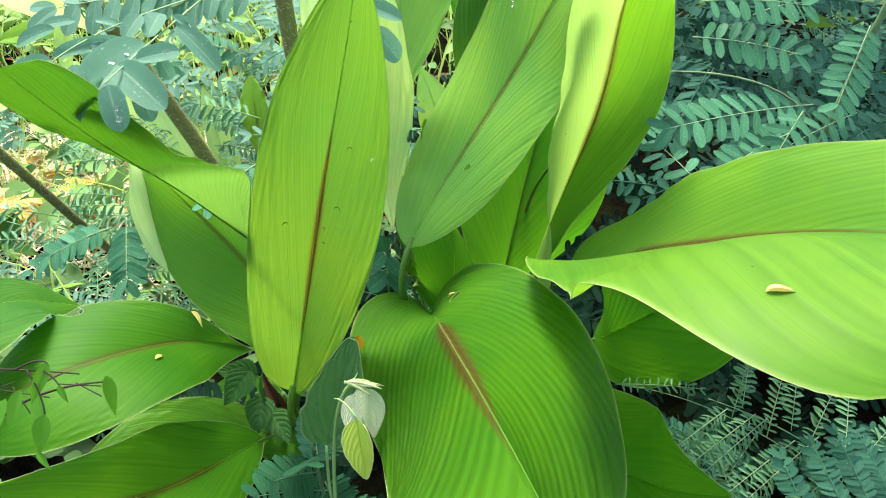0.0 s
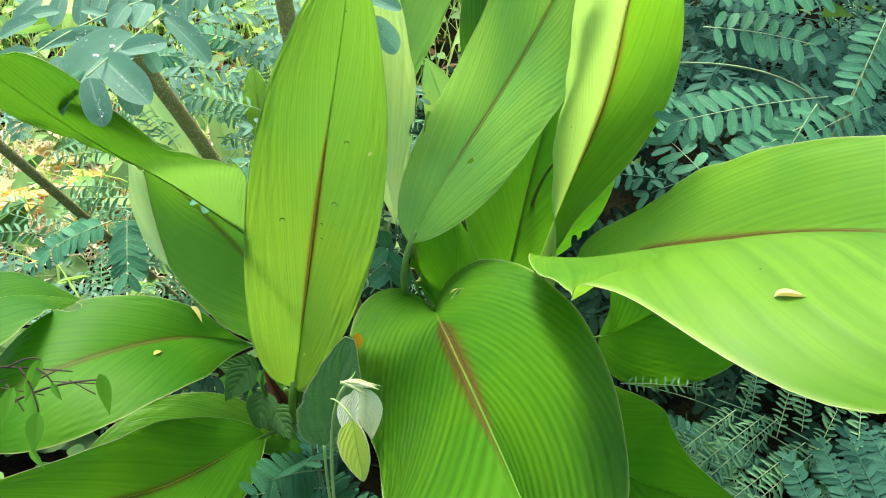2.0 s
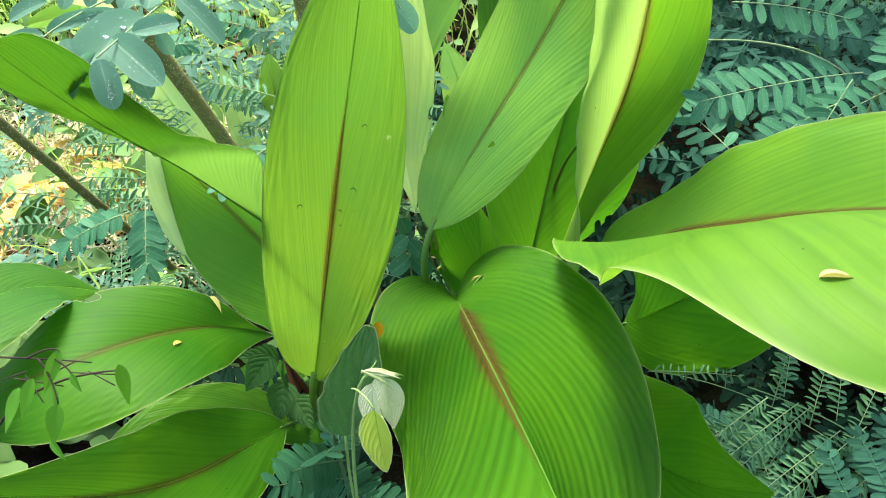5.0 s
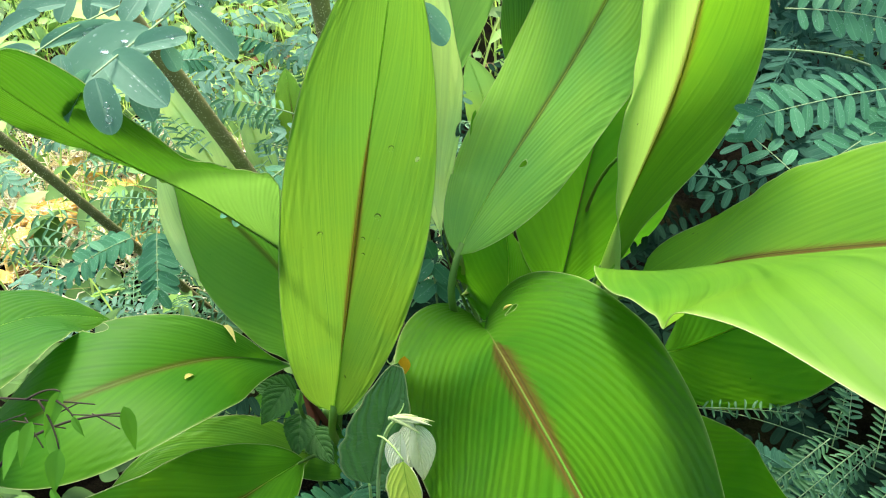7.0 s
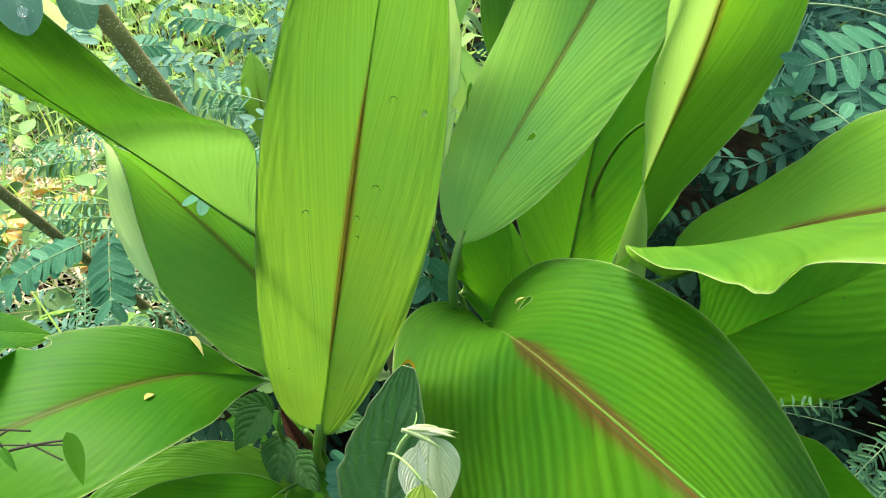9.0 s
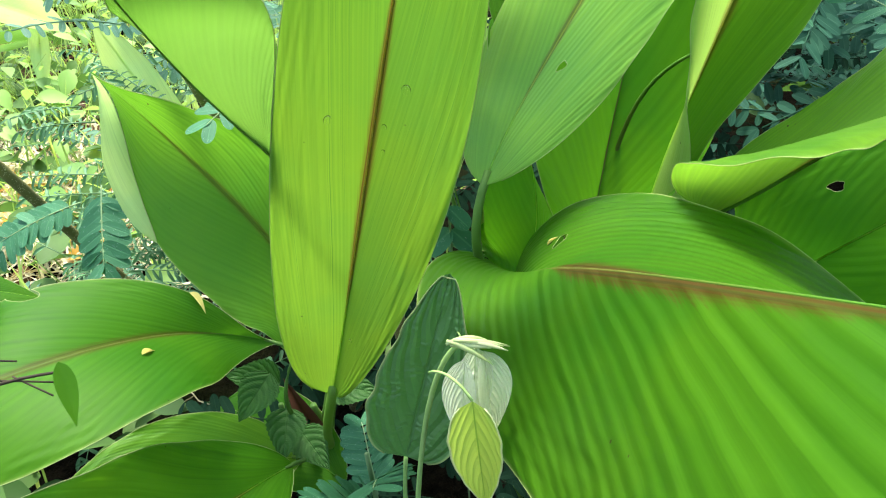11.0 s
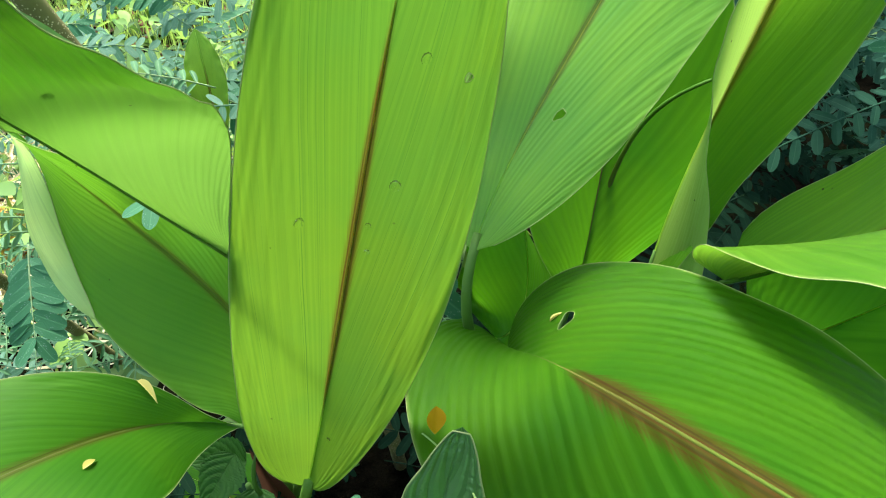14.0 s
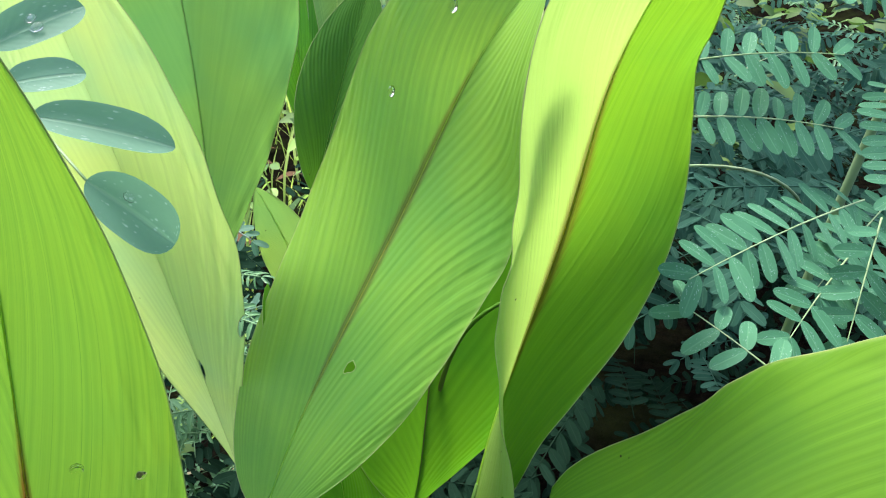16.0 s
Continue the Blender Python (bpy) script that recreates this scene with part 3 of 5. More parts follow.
def frond_mass(name, label, category, spots, mat, pairs=8, rnd=None, **kw):
    """Many far fronds in one mesh: spots are rows of base, tip, leaflet length."""
    unit_me = LF[mat.name]
    uv0 = np.array([v.co[:] for v in unit_me.vertices])
    uf = [tuple(p.vertices) for p in unit_me.polygons]
    across = np.tile([-1.0, -0.5, 0.0, 0.5, 1.0], len(uv0) // 5)
    leaf_uv = np.stack([across, uv0[:, 1]], 1)
    vs, uvs, fs, count = [], [], [], 0
    for base, tip, ln in spots:
        path, mats = frond_frames(base, tip, rnd.uniform(0.0, 0.02), pairs, ln, rnd=rnd, jitter=14, **kw)
        tv, tf, _ = tube_data(path[::2], 0.0007, 4)
        vs.append(tv)
        uvs.append(np.zeros((len(tv), 2)))
        fs += [tuple(i + count for i in f) for f in tf]
        count += len(tv)
        for m in mats:
            mm = np.array(m)
            vs.append(uv0 @ mm[:3, :3].T + mm[:3, 3])
            uvs.append(leaf_uv)
            fs += [tuple(i + count for i in f) for f in uf]
            count += len(uv0)
    return thing(name, label, category, kind="stuff", data=mesh_of(name, np.concatenate(vs), fs, mat, np.concatenate(uvs)))


def broad_leaf(name, mat, length, width, rows=24, cols=7, fold=0.25, curl=0.2, teeth=0, quilt=0.0, tip=1.4, blunt=0.85, wavy=0.0):
    """A single ovate leaf lying along +y from its stalk, with the rib at x = 0."""
    v, f = [], []
    for i in range(rows + 1):
        s = i / rows
        w = width * 0.5 * (math.sin(math.pi * min(1.0, s**0.72)) ** blunt) * (1 - 0.35 * s**tip) * (1 + 0.12 * (1 - s))
        w *= 1 + wavy * (math.sin(s * 27) + 0.6 * math.sin(s * 43 + 1)) * s * (1 - s) * 4
        if teeth:
            w *= 1 + 0.08 * ((i % 3) / 2 - 0.5)
        for k in range(-cols, cols + 1):
            u = k / cols
            z = fold * abs(u) * w - curl * length * s * s
            if quilt:
                z += quilt * (math.sin(s * 38 - abs(u) * 14) * (1 - abs(u) ** 3) * min(1, abs(u) * 6))
            v.append((u * w, s * length, z))
    n = 2 * cols + 1
    for i in range(rows):
        for k in range(n - 1):
            a = i * n + k
            f.append((a, a + 1, a + n + 1, a + n))
    uv = [(k / cols, i / rows) for i in range(rows + 1) for k in range(-cols, cols + 1)]
    return mesh_of(name, v, f, mat, uv)


def leaf_margin(leaf, rows, cols, radius, mat):
    """The pale rim round a single leaf, as a part of it."""
    n = 2 * cols + 1
    co = [v.co[:] for v in leaf.data.vertices]
    path = [co[i * n] for i in range(1, rows)] + [co[i * n + n - 1] for i in range(rows - 1, 0, -1)]
    return part("margin", tube("margin", np.array(path), radius, mat, 5), leaf)


def aim(origin, toward, face):
    """A pose whose +y points at toward and whose +z leans to face."""
    o, y = np.asarray(origin, float), unit(np.asarray(toward, float) - np.asarray(origin, float))
    x = unit(np.cross(y, np.asarray(face, float)))
    z = np.cross(x, y)
    return Matrix(((x[0], y[0], z[0], o[0]), (x[1], y[1], z[1], o[1]), (x[2], y[2], z[2], o[2]), (0, 0, 0, 1)))


# ---- ground ----
def ground_mesh():
    rnd = random.Random(5)
    xs = np.concatenate([[-400, -80, -20, -8], np.linspace(-4, 4, 81), [8, 20, 80, 400]])
    ys = np.concatenate([[-400, -80, -20, -6], np.linspace(-2, 6, 81), [9, 20, 80, 400]])
    v = [(x, y, 0.035 * noise.noise((x * 1.3, y * 1.3, 0)) + 0.012 * noise.noise((x * 6, y * 6, 3)) if abs(x) < 5 and abs(y) < 7 else 0.0) for y in ys for x in xs]
    n = len(xs)
    f = [(j * n + i, j * n + i + 1, (j + 1) * n + i + 1, (j + 1) * n + i) for j in range(len(ys) - 1) for i in range(n - 1)]
    return mesh_of("ground", v, f, SOIL)


thing("ground", "soil with leaf litter and moss, blackened for deep shade", "ground", kind="structure", data=ground_mesh())

# ---- turmeric plants ----
plant_a = thing("turmeric_plant", "lush turmeric plant with broad pleated green leaves and brown ribs", "plant", "turmeric plants")
FOOT_A = (0.015, 0.640, 0.0)
part("pseudostem", tube("pseudostem", curve_points([FOOT_A, (0.012, 0.63, 0.15), (0.004, 0.618, 0.24), (0.0, 0.612, 0.31)], 20), np.linspace(0.019, 0.008, 20), STALK, 14), plant_a)
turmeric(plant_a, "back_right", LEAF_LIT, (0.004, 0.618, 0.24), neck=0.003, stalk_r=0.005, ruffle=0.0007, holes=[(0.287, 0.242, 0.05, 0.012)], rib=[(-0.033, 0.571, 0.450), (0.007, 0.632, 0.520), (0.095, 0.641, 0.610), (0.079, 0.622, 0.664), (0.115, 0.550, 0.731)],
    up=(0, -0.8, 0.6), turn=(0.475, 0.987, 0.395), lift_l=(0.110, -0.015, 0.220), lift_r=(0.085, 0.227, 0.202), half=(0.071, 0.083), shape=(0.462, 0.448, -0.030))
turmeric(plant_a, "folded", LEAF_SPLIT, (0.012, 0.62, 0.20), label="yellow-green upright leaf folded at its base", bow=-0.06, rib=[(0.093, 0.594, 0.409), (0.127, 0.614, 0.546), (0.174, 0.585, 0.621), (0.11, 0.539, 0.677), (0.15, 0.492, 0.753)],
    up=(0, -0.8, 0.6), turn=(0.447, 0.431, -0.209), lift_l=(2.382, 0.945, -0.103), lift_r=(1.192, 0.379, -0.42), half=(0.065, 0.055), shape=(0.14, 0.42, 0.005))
turmeric(plant_a, "front", LEAF_DEEP, (0.006, 0.625, 0.18), rib_mat=RIB_OLIVE, holes=[(-0.338, 0.181, 0.08, 0.012)], rib=[(-0.011, 0.572, 0.365), (-0.006, 0.480, 0.448), (0.004, 0.354, 0.515), (0.028, 0.225, 0.586), (0.038, 0.102, 0.653)],
    up=(0, -0.507, 0.862), turn=(-0.101, -0.455, 0.661), lift_l=(1.055, -0.495, -0.573, -1.673), lift_r=(1.098, -1.065, -1.215, -0.630), half=(0.124, 0.111), shape=(0.474, 0.361, 0.006), wide_l=(0.873, 0.819, 0.945, 0.939), wide_r=(1.079, 0.803, 0.805, 0.998))
turmeric(plant_a, "right", LEAF_MID, (0.014, 0.622, 0.18), rib_mat=RIB_OLIVE, rib=[(0.116, 0.534, 0.436), (0.149, 0.441, 0.520), (0.127, 0.442, 0.544), (0.172, 0.433, 0.534), (0.228, 0.384, 0.579), (0.217, 0.317, 0.646), (0.264, 0.223, 0.664)],
    up=(-0.207, -0.518, 0.83), turn=(0.523, 0.778, 0.472, 0.261, 0.462, 0.116), lift_l=(1.013, -0.118, 0.460, 0.522, 0.323, 0.317), lift_r=(0.846, 0.078, 0.460, 0.402, 0.463, 0.131), half=(0.076, 0.139), shape=(0.261, 0.149, -0.037), wide_l=(0.969, 0.959, 0.936, 0.912, 0.981), wide_r=(0.715, 0.523, 0.931, 1.287, 1.211))
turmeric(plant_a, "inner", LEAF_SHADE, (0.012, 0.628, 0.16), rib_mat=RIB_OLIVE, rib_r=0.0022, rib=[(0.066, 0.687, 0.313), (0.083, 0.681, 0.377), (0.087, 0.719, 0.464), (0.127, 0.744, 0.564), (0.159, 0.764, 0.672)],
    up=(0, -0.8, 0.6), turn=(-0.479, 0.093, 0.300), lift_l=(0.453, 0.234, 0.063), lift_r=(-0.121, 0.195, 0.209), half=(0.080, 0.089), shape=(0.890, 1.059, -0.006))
turmeric(plant_a, "pale_back", LEAF_PALE, (0.002, 0.62, 0.22), notches=[(1.0, 0.336, 0.09, 0.020)], rib_mat=MARGIN, rib_r=0.0003, label="pale leaf showing its underside", holes=[(0.067, 0.228, 0.05, 0.02)], rib=[(-0.052, 0.651, 0.415), (-0.064, 0.653, 0.51), (-0.072, 0.648, 0.606), (-0.086, 0.64, 0.706), (-0.104, 0.632, 0.81)],
    up=(-0.318, -0.848, 0.424), turn=(0.312, 0.293, 0.304), lift_l=(0.068, 0.087, 0.099), lift_r=(0.094, 0.074, 0.106), half=(0.062, 0.064), shape=(1.48, 1.26, -0.005))
turmeric(plant_a, "far_back", LEAF_COOL, (0.01, 0.70, 0.1), rib_mat=MARGIN, rib_r=0.0007, rib=[(-0.059, 0.726, 0.5), (-0.045, 0.713, 0.576), (-0.037, 0.699, 0.649), (-0.036, 0.688, 0.723), (-0.04, 0.679, 0.798)],
    up=(0, -0.8, 0.6), turn=(0.461, 0.424, 0.415), lift_l=(0.1, 0.1, 0.1), lift_r=(0.16, 0.125, 0.115), half=(0.070, 0.071), shape=(1.37, 0.40, -0.006))
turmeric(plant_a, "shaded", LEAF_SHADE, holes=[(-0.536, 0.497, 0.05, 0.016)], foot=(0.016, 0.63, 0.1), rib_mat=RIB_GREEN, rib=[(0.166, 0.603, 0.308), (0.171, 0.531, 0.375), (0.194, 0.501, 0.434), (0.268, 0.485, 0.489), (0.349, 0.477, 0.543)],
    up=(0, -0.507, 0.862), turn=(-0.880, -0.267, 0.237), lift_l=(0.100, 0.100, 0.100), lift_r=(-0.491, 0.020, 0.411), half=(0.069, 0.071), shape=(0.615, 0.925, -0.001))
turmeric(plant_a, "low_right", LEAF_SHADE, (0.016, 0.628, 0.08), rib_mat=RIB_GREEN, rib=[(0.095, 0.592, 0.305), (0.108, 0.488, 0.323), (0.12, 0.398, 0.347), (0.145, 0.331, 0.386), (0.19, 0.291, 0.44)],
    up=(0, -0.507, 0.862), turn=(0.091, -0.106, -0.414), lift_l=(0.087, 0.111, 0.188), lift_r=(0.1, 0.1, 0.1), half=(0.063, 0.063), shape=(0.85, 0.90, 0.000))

plant_b = thing("turmeric_plant", "turmeric shoot with a tall yellow-green leaf and spreading lower leaves", "plant", "turmeric plants")
FOOT_B = (-0.185, 0.640, 0.0)
part("pseudostem", tube("pseudostem", curve_points([FOOT_B, (-0.185, 0.635, 0.08), (-0.188, 0.62, 0.16), (-0.19, 0.61, 0.22)], 16), np.linspace(0.016, 0.003, 16), STALK, 12), plant_b)
turmeric(plant_b, "center", LEAF_YOUNG, (-0.182, 0.63, 0.08), label="tall yellow-green leaf with a brown rib", holes=[(0.725, 0.53, 0.032, 0.0045)], neck=0.0038, stalk_r=0.0048, stalk_mat=STALK_LIGHT, rib_r=0.0008, rib=[(-0.153, 0.523, 0.308), (-0.106, 0.469, 0.489), (-0.078, 0.442, 0.636), (-0.053, 0.432, 0.694), (-0.042, 0.395, 0.765)],
    up=(0, -0.8, 0.6), turn=(0.093, -0.281, -0.413, 0.257), lift_l=(0.265, 0.279, 0.114, -0.266), lift_r=(0.316, 0.127, -0.277, -0.370), half=(0.074, 0.079), shape=(0.354, 1.266, -0.003), wide_l=(0.627, 0.610, 1.002, 1.370), wide_r=(0.289, 0.812, 0.731, 0.974))
turmeric(plant_b, "left", LEAF_LEFT, (-0.188, 0.628, 0.12), rib_mat=RIB_OLIVE, rib_r=0.0007, rib=[(-0.191, 0.579, 0.303), (-0.159, 0.633, 0.347), (-0.217, 0.621, 0.412), (-0.265, 0.627, 0.481), (-0.315, 0.640, 0.528)],
    up=(0, -0.8, 0.6), turn=(-1.133, -0.767, -0.359, 0.507, 1.452), lift_l=(-0.023, -0.046, 0.091, 0.051, -0.225), lift_r=(-0.144, -0.157, -0.059, 0.197, 0.209), half=(0.072, 0.051), shape=(0.608, 0.685, 0.022), wide_l=(1.067, 0.917, 0.867, 0.996, 1.093), wide_r=(0.891, 0.864, 0.946, 1.055, 1.020))
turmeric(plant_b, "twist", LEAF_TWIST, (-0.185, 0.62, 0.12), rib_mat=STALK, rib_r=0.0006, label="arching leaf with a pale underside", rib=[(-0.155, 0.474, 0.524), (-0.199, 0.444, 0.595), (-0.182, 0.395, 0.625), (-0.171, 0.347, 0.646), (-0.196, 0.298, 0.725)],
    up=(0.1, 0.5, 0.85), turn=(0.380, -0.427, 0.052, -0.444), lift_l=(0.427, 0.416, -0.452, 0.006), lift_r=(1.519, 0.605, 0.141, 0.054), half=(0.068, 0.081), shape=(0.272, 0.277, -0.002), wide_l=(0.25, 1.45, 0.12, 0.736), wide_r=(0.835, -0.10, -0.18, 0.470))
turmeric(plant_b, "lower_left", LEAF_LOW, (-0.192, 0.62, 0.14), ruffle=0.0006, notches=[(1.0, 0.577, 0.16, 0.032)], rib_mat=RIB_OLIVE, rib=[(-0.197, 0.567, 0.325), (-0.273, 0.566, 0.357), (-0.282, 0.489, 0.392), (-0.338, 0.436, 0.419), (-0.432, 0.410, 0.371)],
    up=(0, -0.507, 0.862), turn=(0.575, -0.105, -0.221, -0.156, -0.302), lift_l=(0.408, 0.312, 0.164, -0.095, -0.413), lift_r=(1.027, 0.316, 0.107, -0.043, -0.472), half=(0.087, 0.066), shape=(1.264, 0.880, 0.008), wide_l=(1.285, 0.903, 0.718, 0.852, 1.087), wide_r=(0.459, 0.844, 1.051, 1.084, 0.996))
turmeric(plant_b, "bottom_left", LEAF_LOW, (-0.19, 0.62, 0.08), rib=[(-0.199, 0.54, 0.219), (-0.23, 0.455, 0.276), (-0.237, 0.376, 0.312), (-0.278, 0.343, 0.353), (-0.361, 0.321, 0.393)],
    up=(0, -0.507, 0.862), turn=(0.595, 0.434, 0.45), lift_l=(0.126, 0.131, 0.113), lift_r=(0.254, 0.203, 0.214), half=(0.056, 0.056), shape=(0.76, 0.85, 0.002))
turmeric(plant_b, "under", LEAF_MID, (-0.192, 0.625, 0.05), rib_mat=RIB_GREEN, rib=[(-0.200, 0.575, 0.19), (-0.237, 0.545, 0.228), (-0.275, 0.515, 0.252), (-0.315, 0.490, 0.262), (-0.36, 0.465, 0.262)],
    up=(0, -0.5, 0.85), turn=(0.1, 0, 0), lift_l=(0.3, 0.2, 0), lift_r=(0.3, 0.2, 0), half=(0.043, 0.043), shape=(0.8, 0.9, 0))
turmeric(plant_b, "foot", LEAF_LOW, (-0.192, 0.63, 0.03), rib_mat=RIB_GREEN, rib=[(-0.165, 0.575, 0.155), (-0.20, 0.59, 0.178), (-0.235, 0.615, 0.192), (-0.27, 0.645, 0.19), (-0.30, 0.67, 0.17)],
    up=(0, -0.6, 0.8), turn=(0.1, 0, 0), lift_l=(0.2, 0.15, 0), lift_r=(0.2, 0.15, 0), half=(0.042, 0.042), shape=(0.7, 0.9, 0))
plant_c = thing("turmeric_plant", "small turmeric shoot half hidden behind other leaves", "plant", "turmeric plants")
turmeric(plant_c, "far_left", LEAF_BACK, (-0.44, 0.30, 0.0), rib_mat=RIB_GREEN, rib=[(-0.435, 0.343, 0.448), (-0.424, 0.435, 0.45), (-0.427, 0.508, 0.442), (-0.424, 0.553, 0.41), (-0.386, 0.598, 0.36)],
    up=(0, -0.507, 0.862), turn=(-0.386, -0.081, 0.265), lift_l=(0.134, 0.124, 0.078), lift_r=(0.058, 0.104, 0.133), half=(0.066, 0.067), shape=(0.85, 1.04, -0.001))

# the rolled young leaf in the heart of the clump
turmeric(plant_a, "heart", LEAF_SHADE, (0.004, 0.618, 0.24), rib_mat=RIB_GREEN, rib_r=0.0004, rib=[(-0.013, 0.608, 0.347), (0.006, 0.623, 0.329), (0.032, 0.610, 0.390), (0.006, 0.632, 0.463), (-0.016, 0.672, 0.543)],
    up=(0, -0.8, 0.6), turn=(0.209, -0.424, -0.881), lift_l=(-0.721, -0.435, -0.014), lift_r=(-0.811, -1.071, -0.997), half=(0.054, 0.070), shape=(0.223, 0.590, 0.012))


def edge_strip(name, key, side, span, drift, mat, parent, label, count=9):
    """A strip of blade that goes on from a leaf's edge, turned away by drift, with tapering ends."""
    edge = BLADES[key].grid[side][span[0] : span[1]]
    n = len(edge)
    swell = np.sin(np.linspace(0.0, math.pi, n)) ** 0.6
    drift = np.asarray(drift, float)
    rows = [edge + (drift * u + np.array([0, 0, 0.25 * np.linalg.norm(drift)]) * u * (1 - u)) * swell[:, None] for u in np.linspace(0, 1, count)]
    uv = [np.stack([np.full(n, 0.1 + 0.85 * u), np.linspace(0.1, 0.9, n)], 1) for u in np.linspace(0, 1, count)]
    faces = [(i * n + j, (i + 1) * n + j, (i + 1) * n + j + 1, i * n + j + 1) for i in range(count - 1) for j in range(n - 1)]
    return part(name, mesh_of(name, np.concatenate(rows), faces, mat, np.concatenate(uv)), parent, label)




def curled_edge(key, span, inner, drift, mat, parent, label, count=9):
    """The margin of a blade bent over so that its underside shows: from a line on the blade to past its edge."""
    bl = BLADES[key]
    rows, uv = [], []
    along = np.linspace(*span, 60)
    swell = np.sin(np.linspace(0.0, math.pi, 60)) ** 0.7
    for k in range(count):
        f = k / (count - 1)
        line = []
        for s, w in zip(along, swell):
            u = -1 + (1 + inner) * w * (1 - f)
            j = int(s * (bl.rows - 1))
            front = bl.n[j] if bl.n[j] @ np.array([0, -0.8, 0.6]) > 0 else -bl.n[j]
            line.append(bl.spot(u, s) + front * (0.0015 + 0.004 * math.sin(math.pi * f) * w) + np.asarray(drift) * w * f)
        rows.append(line)
        uv.append(np.stack([np.full(60, 0.1 + 0.85 * f), np.linspace(0.1, 0.9, 60)], 1))
    faces = [(i * 60 + j, (i + 1) * 60 + j, (i + 1) * 60 + j + 1, i * 60 + j + 1) for i in range(count - 1) for j in range(59)]
    flap = part("curled_edge", mesh_of("curled_edge", np.concatenate(rows), faces, mat, np.concatenate(uv)), parent, label)
    part("margin", tube("margin", np.array(rows[0])[1:-1], 0.0003, MARGIN, 5), flap)


curled_edge("left", (0.60, 0.995), -0.86, (-0.020, 0.004, -0.001), LEAF_PALE, plant_b, "pale curled-over leaf edge")
edge_strip("sheath", "heart", 0, (2, 90), (0.011, -0.006, 0.004), PAPERY, plant_a, "papery cream sheath")

# ---- turmeric standing further back ----


def back_leaf(plant, key, mat, base, tip, half, bend=0.03, face=(0, -0.8, 0.6), foot=None):
    base, tip = np.asarray(base, float), np.asarray(tip, float)
    mid = (base + tip) / 2 + np.array([0, 0, bend])
    rib = [tuple((1 - s) ** 2 * base + 2 * s * (1 - s) * mid + s * s * tip) for s in np.linspace(0, 1, 5)]
    turmeric(plant, key, mat, foot, rib_mat=RIB_GREEN, rib=rib, up=face, turn=(0, 0.1, 0.2), lift_l=(0.4, 0.2, 0.1), lift_r=(0.4, 0.2, 0.1), half=(half, half), shape=(0.8, 0.95, 0), rows=70, cols=8)


plant_d = thing("turmeric_plant", "turmeric shoot standing further back in the weeds", "plant", "turmeric plants")
back_leaf(plant_d, "d1", LEAF_YOUNG, (-0.226, 0.81, 0.43), (-0.238, 0.85, 0.525), 0.018, foot=(-0.24, 0.86, 0.0))
back_leaf(plant_d, "d2", LEAF_PALE, (-0.28, 0.85, 0.33), (-0.31, 0.88, 0.5), 0.02, face=(0.7, -0.5, 0.4), foot=(-0.24, 0.86, 0.0))
back_leaf(plant_d, "d3", LEAF_PALE, (-0.325, 0.85, 0.33), (-0.397, 0.85, 0.522), 0.028, foot=(-0.25, 0.87, 0.0))
plant_e = thing("turmeric_plant", "taller turmeric clump in the shade behind", "plant", "turmeric plants")
back_leaf(plant_e, "e2", LEAF_BACK, (0.03, 1.10, 0.42), (0.13, 1.17, 0.66), 0.05, face=(0.2, -0.3, 0.9), foot=(0.02, 1.1, 0.0))
back_leaf(plant_e, "e3", LEAF_SHADE, (0.04, 1.12, 0.45), (0.02, 1.28, 0.78), 0.03, foot=(0.02, 1.1, 0.0))
back_leaf(plant_e, "e4", LEAF_SOFT, (0.07, 1.15, 0.50), (0.12, 1.3, 0.85), 0.04, foot=(0.03, 1.12, 0.0))

back_leaf(plant_e, "e5", LEAF_SOFT, (0.02, 1.0, 0.30), (-0.03, 0.95, 0.50), 0.03, foot=(0.02, 1.1, 0.0))
plant_f = thing("turmeric_plant", "pale sunlit broad-leaved plant far behind in the open", "plant", "turmeric plants")
back_leaf(plant_f, "f1", LEAF_PALE, (-1.25, 2.02, 0.36), (-0.96, 1.98, 0.26), 0.065, face=(0, -0.5, 0.85), foot=(-1.3, 2.1, 0.0))
back_leaf(plant_f, "f2", LEAF_PALE, (-1.04, 2.0, 0.30), (-1.075, 1.98, 0.11), 0.026, face=(0.1, -0.95, 0.2))
back_leaf(plant_f, "f3", LEAF_YOUNG, (-1.28, 2.05, 0.20), (-1.02, 2.0, 0.24), 0.04, face=(0, -0.6, 0.8), foot=(-1.3, 2.1, 0.0))
stalk = thing("bare_stalk", "thin dark green bare stalk leaning behind the clump", "stalk")
part("stem", tube("stem", curve_points([(0.075, 0.73, 0.0), (0.078, 0.72, 0.30), (0.088, 0.705, 0.455), (0.105, 0.69, 0.484), (0.150, 0.665, 0.513)], 20), np.linspace(0.0030, 0.0013, 20), RIB_OLIVE, 8), stalk)

